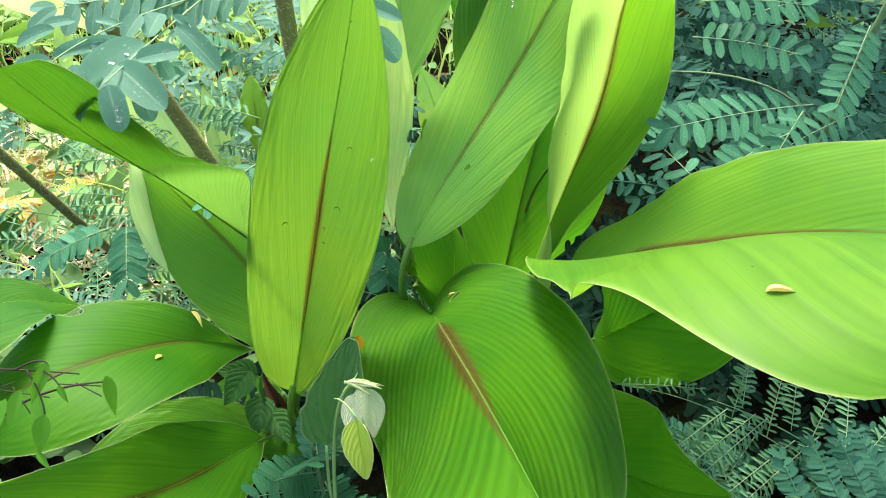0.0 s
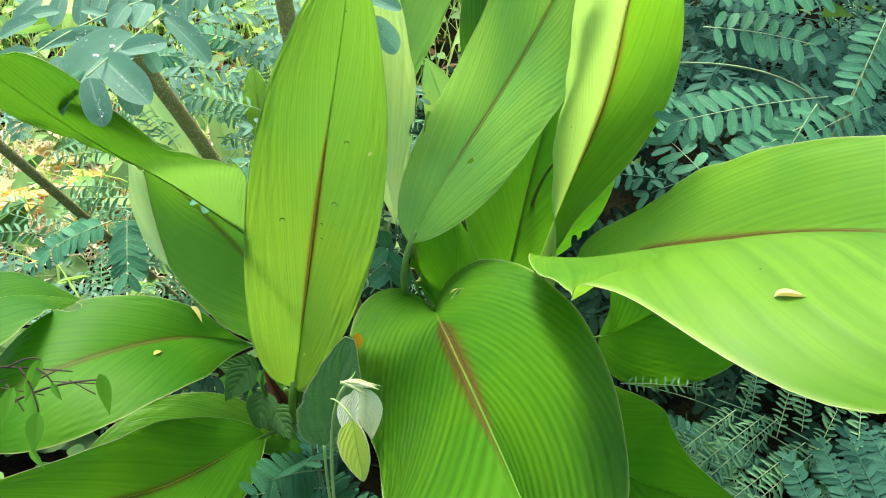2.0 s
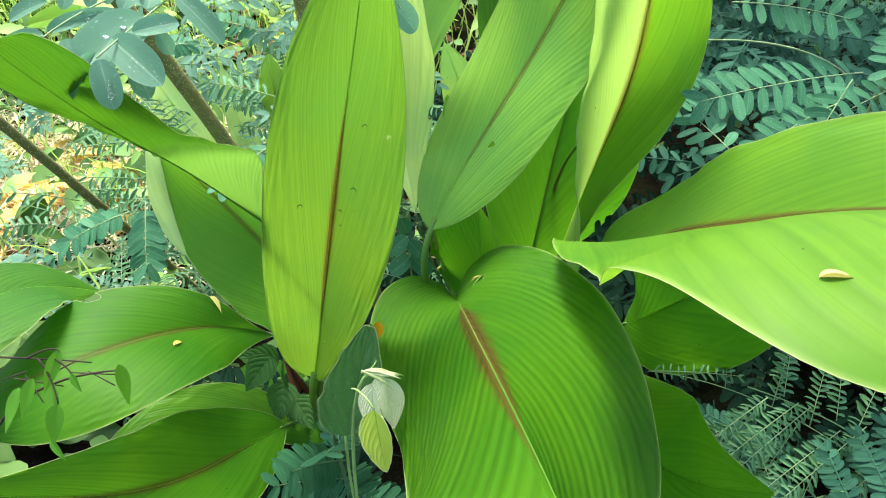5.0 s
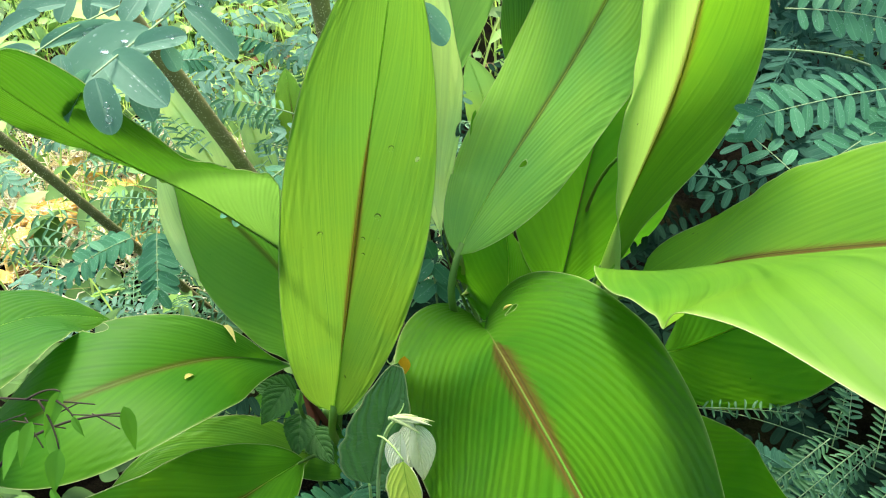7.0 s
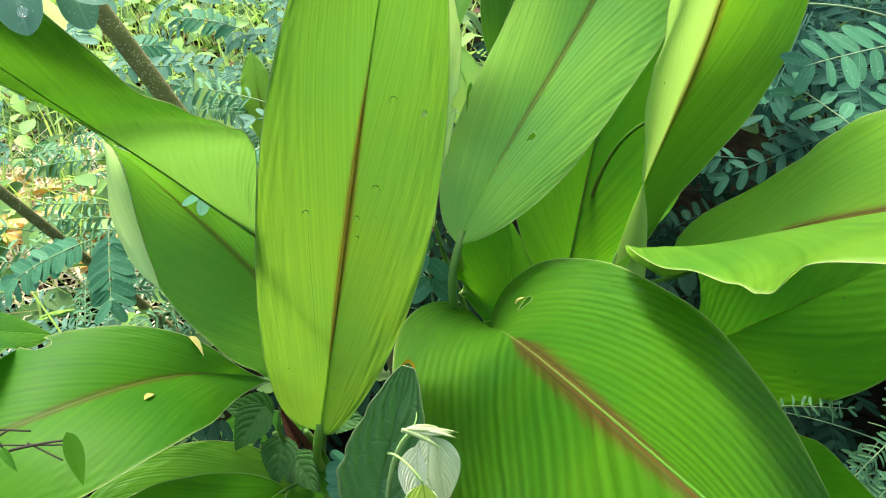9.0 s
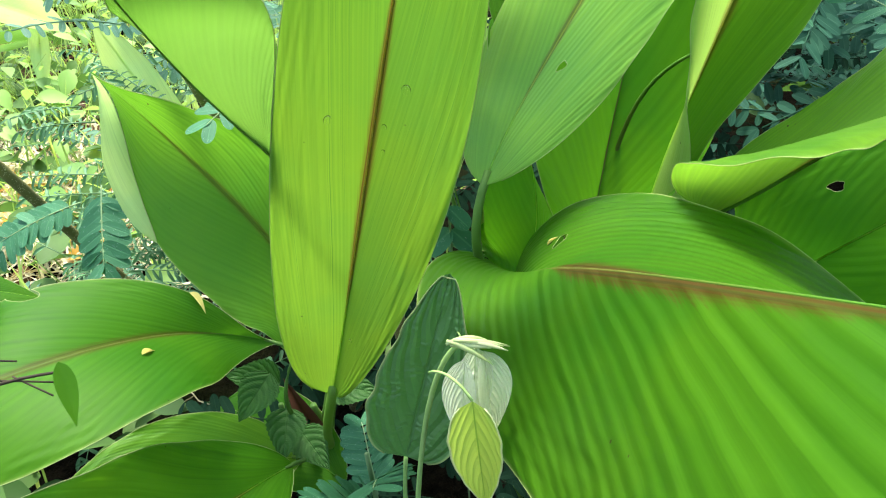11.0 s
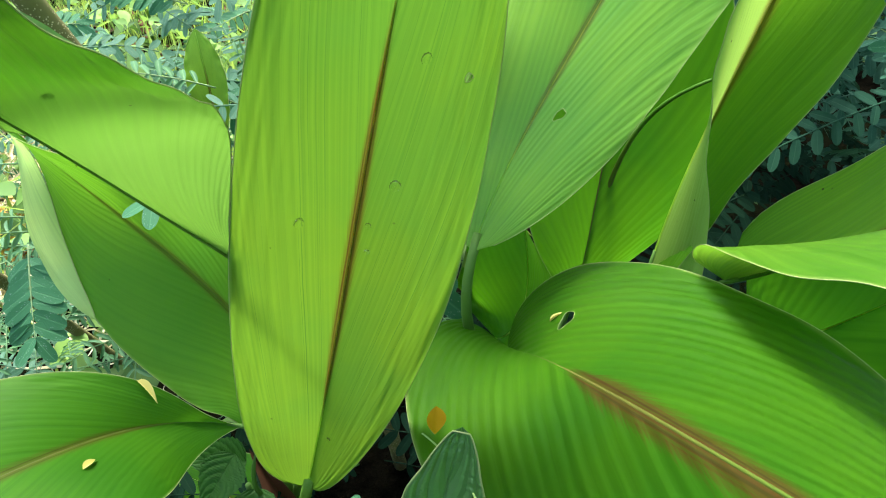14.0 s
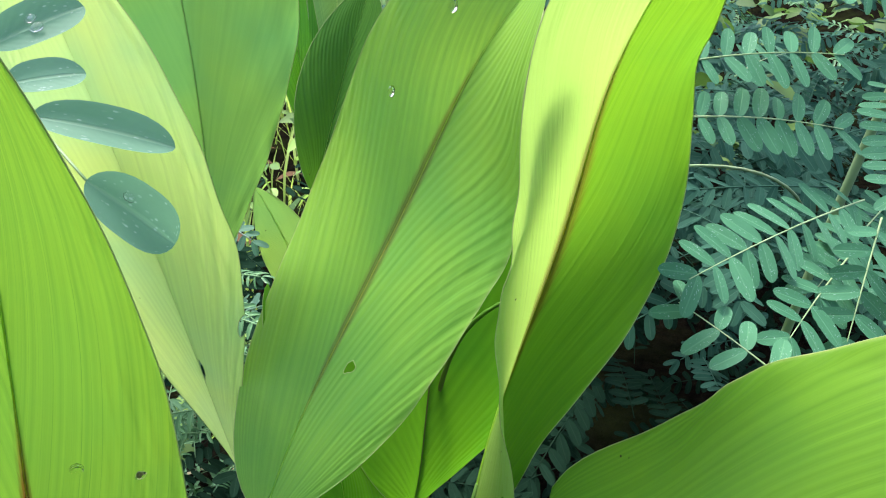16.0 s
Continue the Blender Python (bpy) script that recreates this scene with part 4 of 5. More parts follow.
# ---- pinnate shrubs ----
shrub_r = thing("pinnate_shrub", "shrub with blue-green feathery leaves of paired oblong leaflets", "shrub", "feathery shrubs")
part("stem", tube("stem", curve_points([(0.42, 0.78, 0.0), (0.40, 0.74, 0.25), (0.40, 0.70, 0.5), (0.42, 0.66, 0.72)], 16), np.linspace(0.005, 0.003, 16), RACHIS, 8), shrub_r)
part("stem", tube("stem", curve_points([(0.40, 0.72, 0.52), (0.34, 0.68, 0.58), (0.26, 0.66, 0.60), (0.18, 0.64, 0.60)], 12), np.linspace(0.0014, 0.0007, 12), RACHIS, 7), shrub_r)
RIGHT = [
    ((0.330, 0.592, 0.588), (0.182, 0.530, 0.592), 12, 0.0225), ((0.222, 0.620, 0.640), (0.312, 0.600, 0.630), 8, 0.021),
    ((0.225, 0.630, 0.668), (0.315, 0.615, 0.668), 7, 0.021), ((0.225, 0.455, 0.545), (0.178, 0.530, 0.580), 6, 0.020),
    ((0.300, 0.548, 0.600), (0.262, 0.512, 0.548), 6, 0.021), ((0.410, 0.680, 0.632), (0.348, 0.586, 0.586), 10, 0.022),
    ((0.300, 0.560, 0.575), (0.225, 0.510, 0.560), 7, 0.021), ((0.300, 0.690, 0.640), (0.370, 0.735, 0.640), 6, 0.02),
    ((0.400, 0.640, 0.560), (0.290, 0.570, 0.545), 9, 0.021), ((0.420, 0.660, 0.680), (0.330, 0.640, 0.700), 8, 0.021),
    ((0.370, 0.600, 0.540), (0.310, 0.500, 0.520), 8, 0.020), ((0.220, 0.700, 0.560), (0.180, 0.600, 0.555), 8, 0.020),
]
for k, (b, t, p, ln) in enumerate(RIGHT):
    frond(shrub_r, b, t, pairs=p, start=0.05, r=0.0005, length=ln * 1.06, seed=40 + k, mat=LEAFLET, jitter=8, up=(0.05, -0.62, 0.78), pair_droop=4, angle=70)

shrub_low = thing("pinnate_shrub", "low sprawling shrub with fine grey-green curled leaflets", "shrub", "feathery shrubs")
LF_FINE = leaflet_mesh(LEAFLET_PALE, fold=0.6, droop=0.28, width=0.26, rows=6)
LF[LEAFLET_PALE.name] = LF_FINE
MAIN = curve_points([(0.160, 0.476, 0.362), (0.228, 0.473, 0.357), (0.290, 0.455, 0.330), (0.34, 0.44, 0.305), (0.45, 0.42, 0.24), (0.52, 0.44, 0.0)], 40)
part("stem", tube("stem", MAIN, np.linspace(0.0003, 0.0008, 40), RACHIS, 6), shrub_low)
for k, (j, dx, dy, dz, ln) in enumerate([
    (0, 0.070, -0.004, -0.002, 0.011), (8, 0.012, 0.055, 0.045, 0.012), (12, -0.075, -0.055, -0.055, 0.014), (13, 0.035, 0.065, 0.05, 0.013),
    (16, -0.080, -0.075, -0.060, 0.015), (17, 0.04, 0.075, 0.045, 0.014), (19, -0.070, -0.095, -0.055, 0.015), (21, 0.06, 0.075, 0.04, 0.015),
    (23, -0.055, -0.110, -0.040, 0.016), (25, 0.08, 0.06, 0.03, 0.016), (26, -0.02, -0.12, -0.02, 0.016), (29, 0.02, -0.12, 0.0, 0.016), (30, 0.09, 0.06, 0.03, 0.016)]):
    b = MAIN[j]
    frond(shrub_low, b, b + np.array([dx, dy, dz]) * 1.15, pairs=20 if k else 12, start=0.04, length=ln * 0.80, seed=90 + k, mat=LEAFLET_PALE, r=0.0004, jitter=22, angle=66, up=(0.0, -0.6, 0.8), sag=0.004, pair_droop=6)

SIDE = curve_points([(0.30, 0.40, 0.290), (0.24, 0.37, 0.305), (0.20, 0.35, 0.300), (0.17, 0.34, 0.285)], 20)
SIDE2 = curve_points([(0.42, 0.40, 0.28), (0.38, 0.36, 0.32), (0.33, 0.33, 0.33), (0.28, 0.31, 0.325)], 20)
rl = random.Random(78)
far_rows = []
for path in (SIDE, SIDE2):
    part("stem", tube("stem", path, np.linspace(0.001, 0.0006, 20), RACHIS, 6), shrub_low)
    for k, j in enumerate(range(3, 20, 2)):
        sgn = 1 if k % 2 else -1
        b = path[j]
        tip = b + np.array([-0.035 + 0.02 * sgn, 0.075 * sgn, 0.035 * sgn])
        if path is SIDE:
            frond(shrub_low, b, tip, pairs=19, start=0.03, length=0.0118, seed=500 + j, mat=LEAFLET_PALE, r=0.0004, jitter=22, angle=66, up=(0.0, -0.6, 0.8), sag=0.004, pair_droop=6)
        else:
            far_rows.append((b, tip, 0.0135))
            far_rows.append((b + np.array([0.06, 0.05, -0.05]), tip + np.array([0.06, 0.05, -0.06]), 0.0145))
for j in range(6, 38, 2):
    b = MAIN[j] + np.array([rl.uniform(-0.03, 0.03), rl.uniform(-0.03, 0.05), -0.05 - 0.05 * rl.random()])
    far_rows.append((b, b + np.array([rl.uniform(-0.08, 0.06), rl.uniform(-0.1, 0.1), rl.uniform(-0.02, 0.03)]), 0.015))
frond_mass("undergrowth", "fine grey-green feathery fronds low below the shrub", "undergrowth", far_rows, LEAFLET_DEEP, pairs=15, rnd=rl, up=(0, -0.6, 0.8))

shrub_fine = thing("pinnate_shrub", "low shrub with rows of fine grey-green feathery leaves", "shrub", "feathery shrubs")
rf = random.Random(15)
STEM2 = curve_points([(0.235, 0.446, 0.373), (0.28, 0.438, 0.360), (0.33, 0.426, 0.340), (0.37, 0.418, 0.325), (0.45, 0.40, 0.22), (0.50, 0.42, 0.0)], 40)
part("stem", tube("stem", STEM2, np.linspace(0.0004, 0.0008, 40), RACHIS, 6), shrub_fine)
ROWS = [
    ((0.241, 0.445, 0.372), (0.147, 0.370, 0.360)), ((0.265, 0.442, 0.366), (0.169, 0.367, 0.354)), ((0.287, 0.436, 0.357), (0.189, 0.362, 0.346)),
    ((0.308, 0.431, 0.349), (0.209, 0.358, 0.339)), ((0.330, 0.425, 0.339), (0.228, 0.352, 0.329)), ((0.356, 0.420, 0.330), (0.253, 0.347, 0.321)),
]
for k, (b, t) in enumerate(ROWS):
    wob = np.array([rf.uniform(-0.008, 0.008), rf.uniform(-0.01, 0.01), rf.uniform(-0.012, 0.004)])
    frond(shrub_fine, np.array(b) + wob, np.array(t) + wob * 0.5, pairs=25, start=0.02, length=0.0105 + 0.0015 * rf.random(), seed=700 + k, mat=LEAFLET_PALE, r=0.0004, jitter=22, angle=66, up=(0.0, -0.6, 0.8), sag=0.003, pair_droop=6)
    if k % 2:
        frond(shrub_fine, np.array(b), np.array(b) + np.array([0.03, 0.075, 0.03]), pairs=16, start=0.03, length=0.012, seed=720 + k, mat=LEAFLET_PALE, r=0.0003, jitter=16, angle=64, up=(0.0, -0.6, 0.8), sag=0.004)

shrub_f = thing("pinnate_shrub", "small shrub with dark blue-green paired leaflets under the leaves", "shrub", "feathery shrubs")
part("stem", tube("stem", curve_points([(-0.115, 0.47, 0.0), (-0.115, 0.46, 0.15), (-0.118, 0.45, 0.26), (-0.12, 0.44, 0.33)], 12), np.linspace(0.003, 0.0015, 12), RACHIS, 6), shrub_f)
FRONT = [
    ((-0.115, 0.455, 0.29), (-0.108, 0.372, 0.375), 9, 0.026), ((-0.118, 0.46, 0.26), (-0.140, 0.380, 0.345), 9, 0.026), ((-0.118, 0.465, 0.24), (-0.085, 0.360, 0.325), 9, 0.026),
    ((-0.116, 0.47, 0.22), (-0.165, 0.40, 0.30), 8, 0.025), ((-0.118, 0.47, 0.2), (-0.125, 0.345, 0.28), 9, 0.026), ((-0.118, 0.45, 0.28), (-0.13, 0.50, 0.30), 5, 0.022), ((-0.115, 0.47, 0.2), (-0.05, 0.40, 0.25), 8, 0.024),
]
for k, (b, t, p, ln) in enumerate(FRONT):
    frond(shrub_f, b, t, pairs=p + 3, length=ln, seed=140 + k, mat=LEAFLET, jitter=7, up=(0, -0.6, 0.8), pair_droop=5)

sprout = thing("pinnate_sprout", "small sprout with pale blue-grey leaflets between the leaf stalks", "sprout")
part("stem", tube("stem", curve_points([(-0.05, 0.62, 0.0), (-0.052, 0.61, 0.2), (-0.055, 0.603, 0.34), (-0.058, 0.600, 0.425)], 12), 0.0011, RACHIS, 6), sprout)
for base, tip, width in (((-0.058, 0.600, 0.425), (-0.078, 0.594, 0.408), 0.6), ((-0.058, 0.600, 0.420), (-0.042, 0.594, 0.404), 0.6), ((-0.057, 0.60, 0.428), (-0.062, 0.592, 0.450), 0.6), ((-0.056, 0.601, 0.40), (-0.078, 0.596, 0.382), 0.6), ((-0.056, 0.601, 0.40), (-0.036, 0.597, 0.380), 0.6)):
    ln = (Vector(tip) - Vector(base)).length
    ob = part("leaflet", LF[LEAFLET.name], sprout)
    ob.matrix_basis = aim(base, tip, (0, -0.7, 0.7)) @ Matrix.Diagonal((ln * width / 0.38, ln, ln, 1))

shrub_l = thing("pinnate_shrub", "woody shrub with speckled brown stems and dewy blue-green leaflets", "shrub", "feathery shrubs")
part("stem", tube("stem", curve_points([(-0.19, 0.84, 0.0), (-0.20, 0.76, 0.30), (-0.235, 0.66, 0.52), (-0.30, 0.56, 0.74), (-0.34, 0.50, 0.90)], 24), np.linspace(0.009, 0.0065, 24), BARK, 12), shrub_l, "speckled brown woody stem")
part("stem", tube("stem", curve_points([(-0.10, 0.80, 0.0), (-0.12, 0.72, 0.3), (-0.146, 0.585, 0.6), (-0.125, 0.56, 0.85), (-0.12, 0.55, 1.05)], 24), np.linspace(0.008, 0.0068, 24), BARK, 12), shrub_l, "speckled brown woody stem")
part("stem", tube("stem", curve_points([(-0.45, 1.00, 0.0), (-0.48, 0.93, 0.16), (-0.50, 0.86, 0.29), (-0.495, 0.72, 0.48), (-0.49, 0.62, 0.62)], 24), np.linspace(0.0068, 0.0058, 24), BARK, 12), shrub_l, "speckled brown woody stem")
LF_OVAL = leaflet_mesh(LEAFLET_MID, fold=0.28, droop=0.2, width=0.60, rows=16)
LF_DIM = leaflet_mesh(LEAFLET, fold=0.1, droop=0.08, width=0.44)
KEEP, KEEP_DIM = LF[LEAFLET_MID.name], LF[LEAFLET.name]
LF[LEAFLET_MID.name] = LF_OVAL


def sprig(plant, rachis, rows, mat, seed, face=(0.15, -0.6, 0.75)):
    """A drooping sprig: its rachis, and rows of leaflet base, leaflet tip and width for its length."""
    rnd = random.Random(seed)
    fr = part("frond", tube("frond", curve_points(rachis, 16), np.linspace(0.0006, 0.0004, 16), RACHIS, 5), plant)
    for base, tip, width in rows:
        ln = (Vector(tip) - Vector(base)).length
        lean = [f + rnd.uniform(-0.25, 0.25) for f in face]
        ob = part("leaflet", LF[mat.name], fr)
        ob.matrix_basis = aim(base, tip, lean) @ Matrix.Diagonal((ln * width / 0.6, ln, ln, 1))
        DEWY.append(ob)
    return fr


DEWY = []
sprig(shrub_l, [(-0.145, 0.44, 0.72), (-0.161, 0.381, 0.71), (-0.159, 0.352, 0.712), (-0.158, 0.314, 0.712)], [
    ((-0.157, 0.314, 0.711), (-0.15, 0.3, 0.695), 0.55),
    ((-0.159, 0.376, 0.711), (-0.17, 0.321, 0.71), 0.45),
    ((-0.162, 0.34, 0.712), (-0.136, 0.319, 0.701), 0.48),
    ((-0.16, 0.318, 0.713), (-0.183, 0.318, 0.691), 0.24),
    ((-0.181, 0.335, 0.714), (-0.176, 0.32, 0.699), 0.45),
    ((-0.157, 0.352, 0.711), (-0.138, 0.366, 0.713), 0.42),
    ((-0.151, 0.367, 0.706), (-0.146, 0.366, 0.695), 0.7),
    ((-0.153, 0.339, 0.701), (-0.146, 0.326, 0.689), 0.6),
], LEAFLET_MID, 5)
sprig(shrub_l, [(-0.145, 0.44, 0.722), (-0.165, 0.40, 0.722), (-0.19, 0.37, 0.72), (-0.203, 0.336, 0.708)], [
    ((-0.149, 0.397, 0.715), (-0.124, 0.385, 0.697), 0.4),
    ((-0.169, 0.372, 0.714), (-0.205, 0.359, 0.714), 0.24),
    ((-0.202, 0.365, 0.723), (-0.224, 0.361, 0.718), 0.42),
    ((-0.198, 0.346, 0.713), (-0.213, 0.333, 0.711), 0.55),
    ((-0.172, 0.378, 0.714), (-0.166, 0.391, 0.725), 0.55),
    ((-0.161, 0.383, 0.713), (-0.159, 0.403, 0.724), 0.5),
    ((-0.151, 0.4, 0.72), (-0.139, 0.406, 0.71), 0.4),
    ((-0.196, 0.377, 0.724), (-0.208, 0.367, 0.726), 0.45),
    ((-0.19, 0.388, 0.721), (-0.176, 0.387, 0.72), 0.4),
], LEAFLET_MID, 6)
LF[LEAFLET_OLD.name] = leaflet_mesh(LEAFLET_OLD, fold=0.28, droop=0.2, width=0.60, rows=16)
sprig(shrub_l, [(-0.203, 0.336, 0.708), (-0.2025, 0.337, 0.7087), (-0.202, 0.338, 0.709)], [((-0.202, 0.338, 0.709), (-0.205, 0.328, 0.690), 0.42)], LEAFLET_OLD, 8)
sprig(shrub_l, [(-0.115, 0.55, 0.765), (-0.09, 0.52, 0.735), (-0.065, 0.49, 0.71), (-0.045, 0.461, 0.695)], [
    ((-0.045, 0.461, 0.695), (-0.025, 0.461, 0.674), 0.55),
    ((-0.062, 0.488, 0.706), (-0.025, 0.484, 0.698), 0.34),
    ((-0.07, 0.499, 0.713), (-0.049, 0.502, 0.716), 0.5),
    ((-0.075, 0.511, 0.722), (-0.049, 0.519, 0.733), 0.45),
], LEAFLET_MID, 7)
part("stem", tube("stem", curve_points([(-0.125, 0.556, 0.80), (-0.13, 0.50, 0.75), (-0.145, 0.44, 0.72), (-0.16, 0.425, 0.718)], 12), np.linspace(0.0018, 0.0012, 12), RACHIS, 6), shrub_l)
LF[LEAFLET_MID.name] = leaflet_mesh(LEAFLET_MID, fold=0.2, droop=0.12, width=0.42)
for k, (b, t, p, ln) in enumerate([((-0.112, 0.47, 0.715), (-0.170, 0.425, 0.722), 6, 0.021), ((-0.145, 0.44, 0.722), (-0.225, 0.405, 0.722), 7, 0.021), ((-0.15, 0.50, 0.735), (-0.235, 0.46, 0.715), 7, 0.020)]):
    frond(shrub_l, b, t, pairs=p, length=ln, seed=260 + k, mat=LEAFLET_MID, jitter=12, up=(0.1, -0.45, 0.9), angle=58, pair_droop=14, r=0.0005)
LF[LEAFLET.name] = LF_DIM
LEFT_MID = [
    ((-0.363, 0.70, 0.41), (-0.352, 0.638, 0.36), 6, 0.030), ((-0.39, 0.71, 0.39), (-0.455, 0.672, 0.372), 7, 0.026), ((-0.17, 0.60, 0.53), (-0.205, 0.535, 0.52), 4, 0.022),
    ((-0.33, 0.76, 0.36), (-0.28, 0.66, 0.34), 7, 0.02), ((-0.42, 0.74, 0.38), (-0.50, 0.70, 0.33), 7, 0.024),
]
for k, (b, t, p, ln) in enumerate(LEFT_MID):
    frond(shrub_l, b, t, pairs=p + 2, length=ln * 0.86, seed=190 + k, mat=LEAFLET, jitter=9, up=(0, -0.5, 0.85), angle=60, pair_droop=6)
LF[LEAFLET_MID.name], LF[LEAFLET.name] = KEEP, KEEP_DIM
rb = random.Random(8)
for k in range(16):
    b = np.array([-0.16 - 0.26 * rb.random(), 0.80 + 0.35 * rb.random(), 0.40 + 0.32 * rb.random()])
    a = rb.uniform(0, 2 * math.pi)
    frond(shrub_l, b, b + np.array([0.10 * math.cos(a), 0.05 * math.sin(a) - 0.03, rb.uniform(-0.05, 0.03)]), pairs=8, length=0.020, seed=210 + k, mat=LEAFLET_PALE if k % 3 == 0 else LEAFLET, jitter=10, up=(0, -0.6, 0.8))

# far fronds filling the thicket
rm = random.Random(21)


def scatter(count, x, y, z, ln, reach=0.12, facing=-0.4):
    rows = []
    for _ in range(count):
        b = np.array([rm.uniform(*x), rm.uniform(*y), rm.uniform(*z)])
        a = rm.uniform(0, 2 * math.pi)
        d = np.array([math.cos(a), math.sin(a), rm.uniform(-0.5, 0.35)])
        rows.append((b, b + d * reach * rm.uniform(0.7, 1.2), ln * rm.uniform(0.8, 1.15)))
    return rows


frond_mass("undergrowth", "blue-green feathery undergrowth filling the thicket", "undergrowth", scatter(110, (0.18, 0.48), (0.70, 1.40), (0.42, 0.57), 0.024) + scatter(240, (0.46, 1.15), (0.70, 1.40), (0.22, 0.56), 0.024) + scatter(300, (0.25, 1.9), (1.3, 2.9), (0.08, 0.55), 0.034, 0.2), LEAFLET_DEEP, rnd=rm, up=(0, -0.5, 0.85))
frond_mass("undergrowth", "feathery undergrowth low between the plants, darkened for shade", "undergrowth", scatter(170, (-0.28, 0.7), (0.30, 1.0), (0.03, 0.20), 0.026) + scatter(140, (0.1, 0.9), (0.65, 1.3), (0.1, 0.38), 0.024) + scatter(60, (-0.3, 0.2), (0.75, 1.3), (0.1, 0.42), 0.022), LEAFLET_SHADED, rnd=rm, up=(0, -0.5, 0.85))
frond_mass("undergrowth", "feathery weeds in the open behind", "undergrowth", scatter(60, (-0.6, -0.15), (0.80, 1.15), (0.05, 0.36), 0.02) + scatter(130, (-0.46, -0.06), (0.76, 1.05), (0.20, 0.48), 0.015, 0.09) + scatter(50, (-1.3, -0.3), (1.2, 2.2), (0.03, 0.15), 0.018) + scatter(45, (0.3, 2.0), (1.2, 2.6), (0.2, 0.8), 0.026, 0.16), LEAFLET_PALE, rnd=rm, up=(0, -0.5, 0.85))


frond_mass("undergrowth", "blue-green feathery weeds beside the fallen leaves", "undergrowth", scatter(30, (-0.95, -0.50), (0.92, 1.12), (0.03, 0.10), 0.022, 0.12) + scatter(28, (-1.25, -0.92), (1.1, 1.7), (0.04, 0.22), 0.026, 0.14), LEAFLET_MID, rnd=rm, up=(0, -0.5, 0.85))
frond_mass("undergrowth", "blue-green feathery weeds between the woody stems", "undergrowth", scatter(75, (-0.40, -0.10), (0.78, 1.15), (0.34, 0.60), 0.019, 0.10), LEAFLET_MID, rnd=rm, up=(0, -0.5, 0.85))

# unseen fronds added above the view to shade what stands under them
frond_mass("thicket", "feathery blue-green fronds added out of view for shade", "thicket", scatter(260, (0.30, 1.30), (0.80, 1.70), (0.88, 1.30), 0.034, 0.2), LEAFLET, rnd=rm, up=(0, -0.3, 0.95))


# ---- grass, straw and weeds on the open ground ----
def patch(span, rnd):
    """A place along a span with thinning, uneven ends."""
    return (span[0] + span[1]) / 2 + (span[1] - span[0]) / 2 * (rnd.uniform(-0.9, 0.9) + rnd.gauss(0, 0.16))


def blades_mesh(name, mat, count, x, y, h, w, rnd, lean=0.6, flat=False):
    v, f = [], []
    for _ in range(count):
        px, py = patch(x, rnd), patch(y, rnd)
        a, hh, ww = rnd.uniform(0, 2 * math.pi), rnd.uniform(*h), rnd.uniform(*w)
        d, s = np.array([math.cos(a), math.sin(a)]), np.array([-math.sin(a), math.cos(a)])
        out = lean * rnd.uniform(0.3, 1.2)
        base = len(v)
        for i in range(5):
            t = i / 4
            c = d * hh * out * t**1.6
            z = (0.015 + 0.05 * t * rnd.random() if flat else hh * (t - 0.35 * out * t * t)) + 0.01
            k = ww * (1 - t) ** 0.6 * (0.55 + 0.9 * t if t < 0.5 else 1)
            if flat:
                c = d * hh * t
            v += [(px + c[0] - s[0] * k, py + c[1] - s[1] * k, z), (px + c[0] + s[0] * k, py + c[1] + s[1] * k, z + 0.002)]
        f += [(base + 2 * i, base + 2 * i + 1, base + 2 * i + 3, base + 2 * i + 2) for i in range(4)]
    return mesh_of(name, v, f, mat)


rg = random.Random(31)
thing("grass", "tangled green grass in the open", "grass", kind="stuff", data=blades_mesh("grass", GRASS, 3600, (-2.6, -0.35), (0.95, 4.2), (0.08, 0.26), (0.0015, 0.004), rg))
thing("grass", "sparse grass under the thicket", "grass", kind="stuff", data=blades_mesh("grass", GRASS, 500, (-0.6, 0.25), (1.3, 4.6), (0.10, 0.35), (0.002, 0.006), rg))
thing("straw", "dry straw lying on sunlit ground", "straw", kind="stuff", data=blades_mesh("straw", STRAW, 1400, (-1.6, -0.35), (1.0, 2.0), (0.06, 0.25), (0.001, 0.003), rg, flat=True))
thing("straw", "straw heaped among fallen leaves, paled for sun glare", "straw", kind="stuff", data=blades_mesh("straw", STRAW, 1800, (-1.2, -0.55), (1.2, 1.75), (0.05, 0.16), (0.002, 0.005), rg, flat=True))


def litter_mesh(name, mat, count, x, y, size, rnd, z=(0.0, 0.04), tilt=0.6):
    v, f = [], []
    for _ in range(count):
        px, py, pz = patch(x, rnd), patch(y, rnd), rnd.uniform(*z) + 0.02
        ln = rnd.uniform(*size)
        m = Euler((rnd.uniform(-tilt, tilt), rnd.uniform(-tilt, tilt), rnd.uniform(0, 6.28))).to_matrix()
        base = len(v)
        for i in range(6):
            t = i / 5
            w = ln * 0.28 * math.sin(math.pi * min(0.999, max(0.02, t)) ** 0.8) + 0.0008
            for k in (-1, 0, 1):
                q = m @ Vector((k * w, (t - 0.3) * ln, 0.25 * abs(k) * w - 0.25 * ln * t * t))
                v.append((px + q.x, py + q.y, pz + q.z))
        f += [(base + 3 * i + k, base + 3 * i + k + 1, base + 3 * i + k + 4, base + 3 * i + k + 3) for i in range(5) for k in (0, 1)]
    return mesh_of(name, v, f, mat)


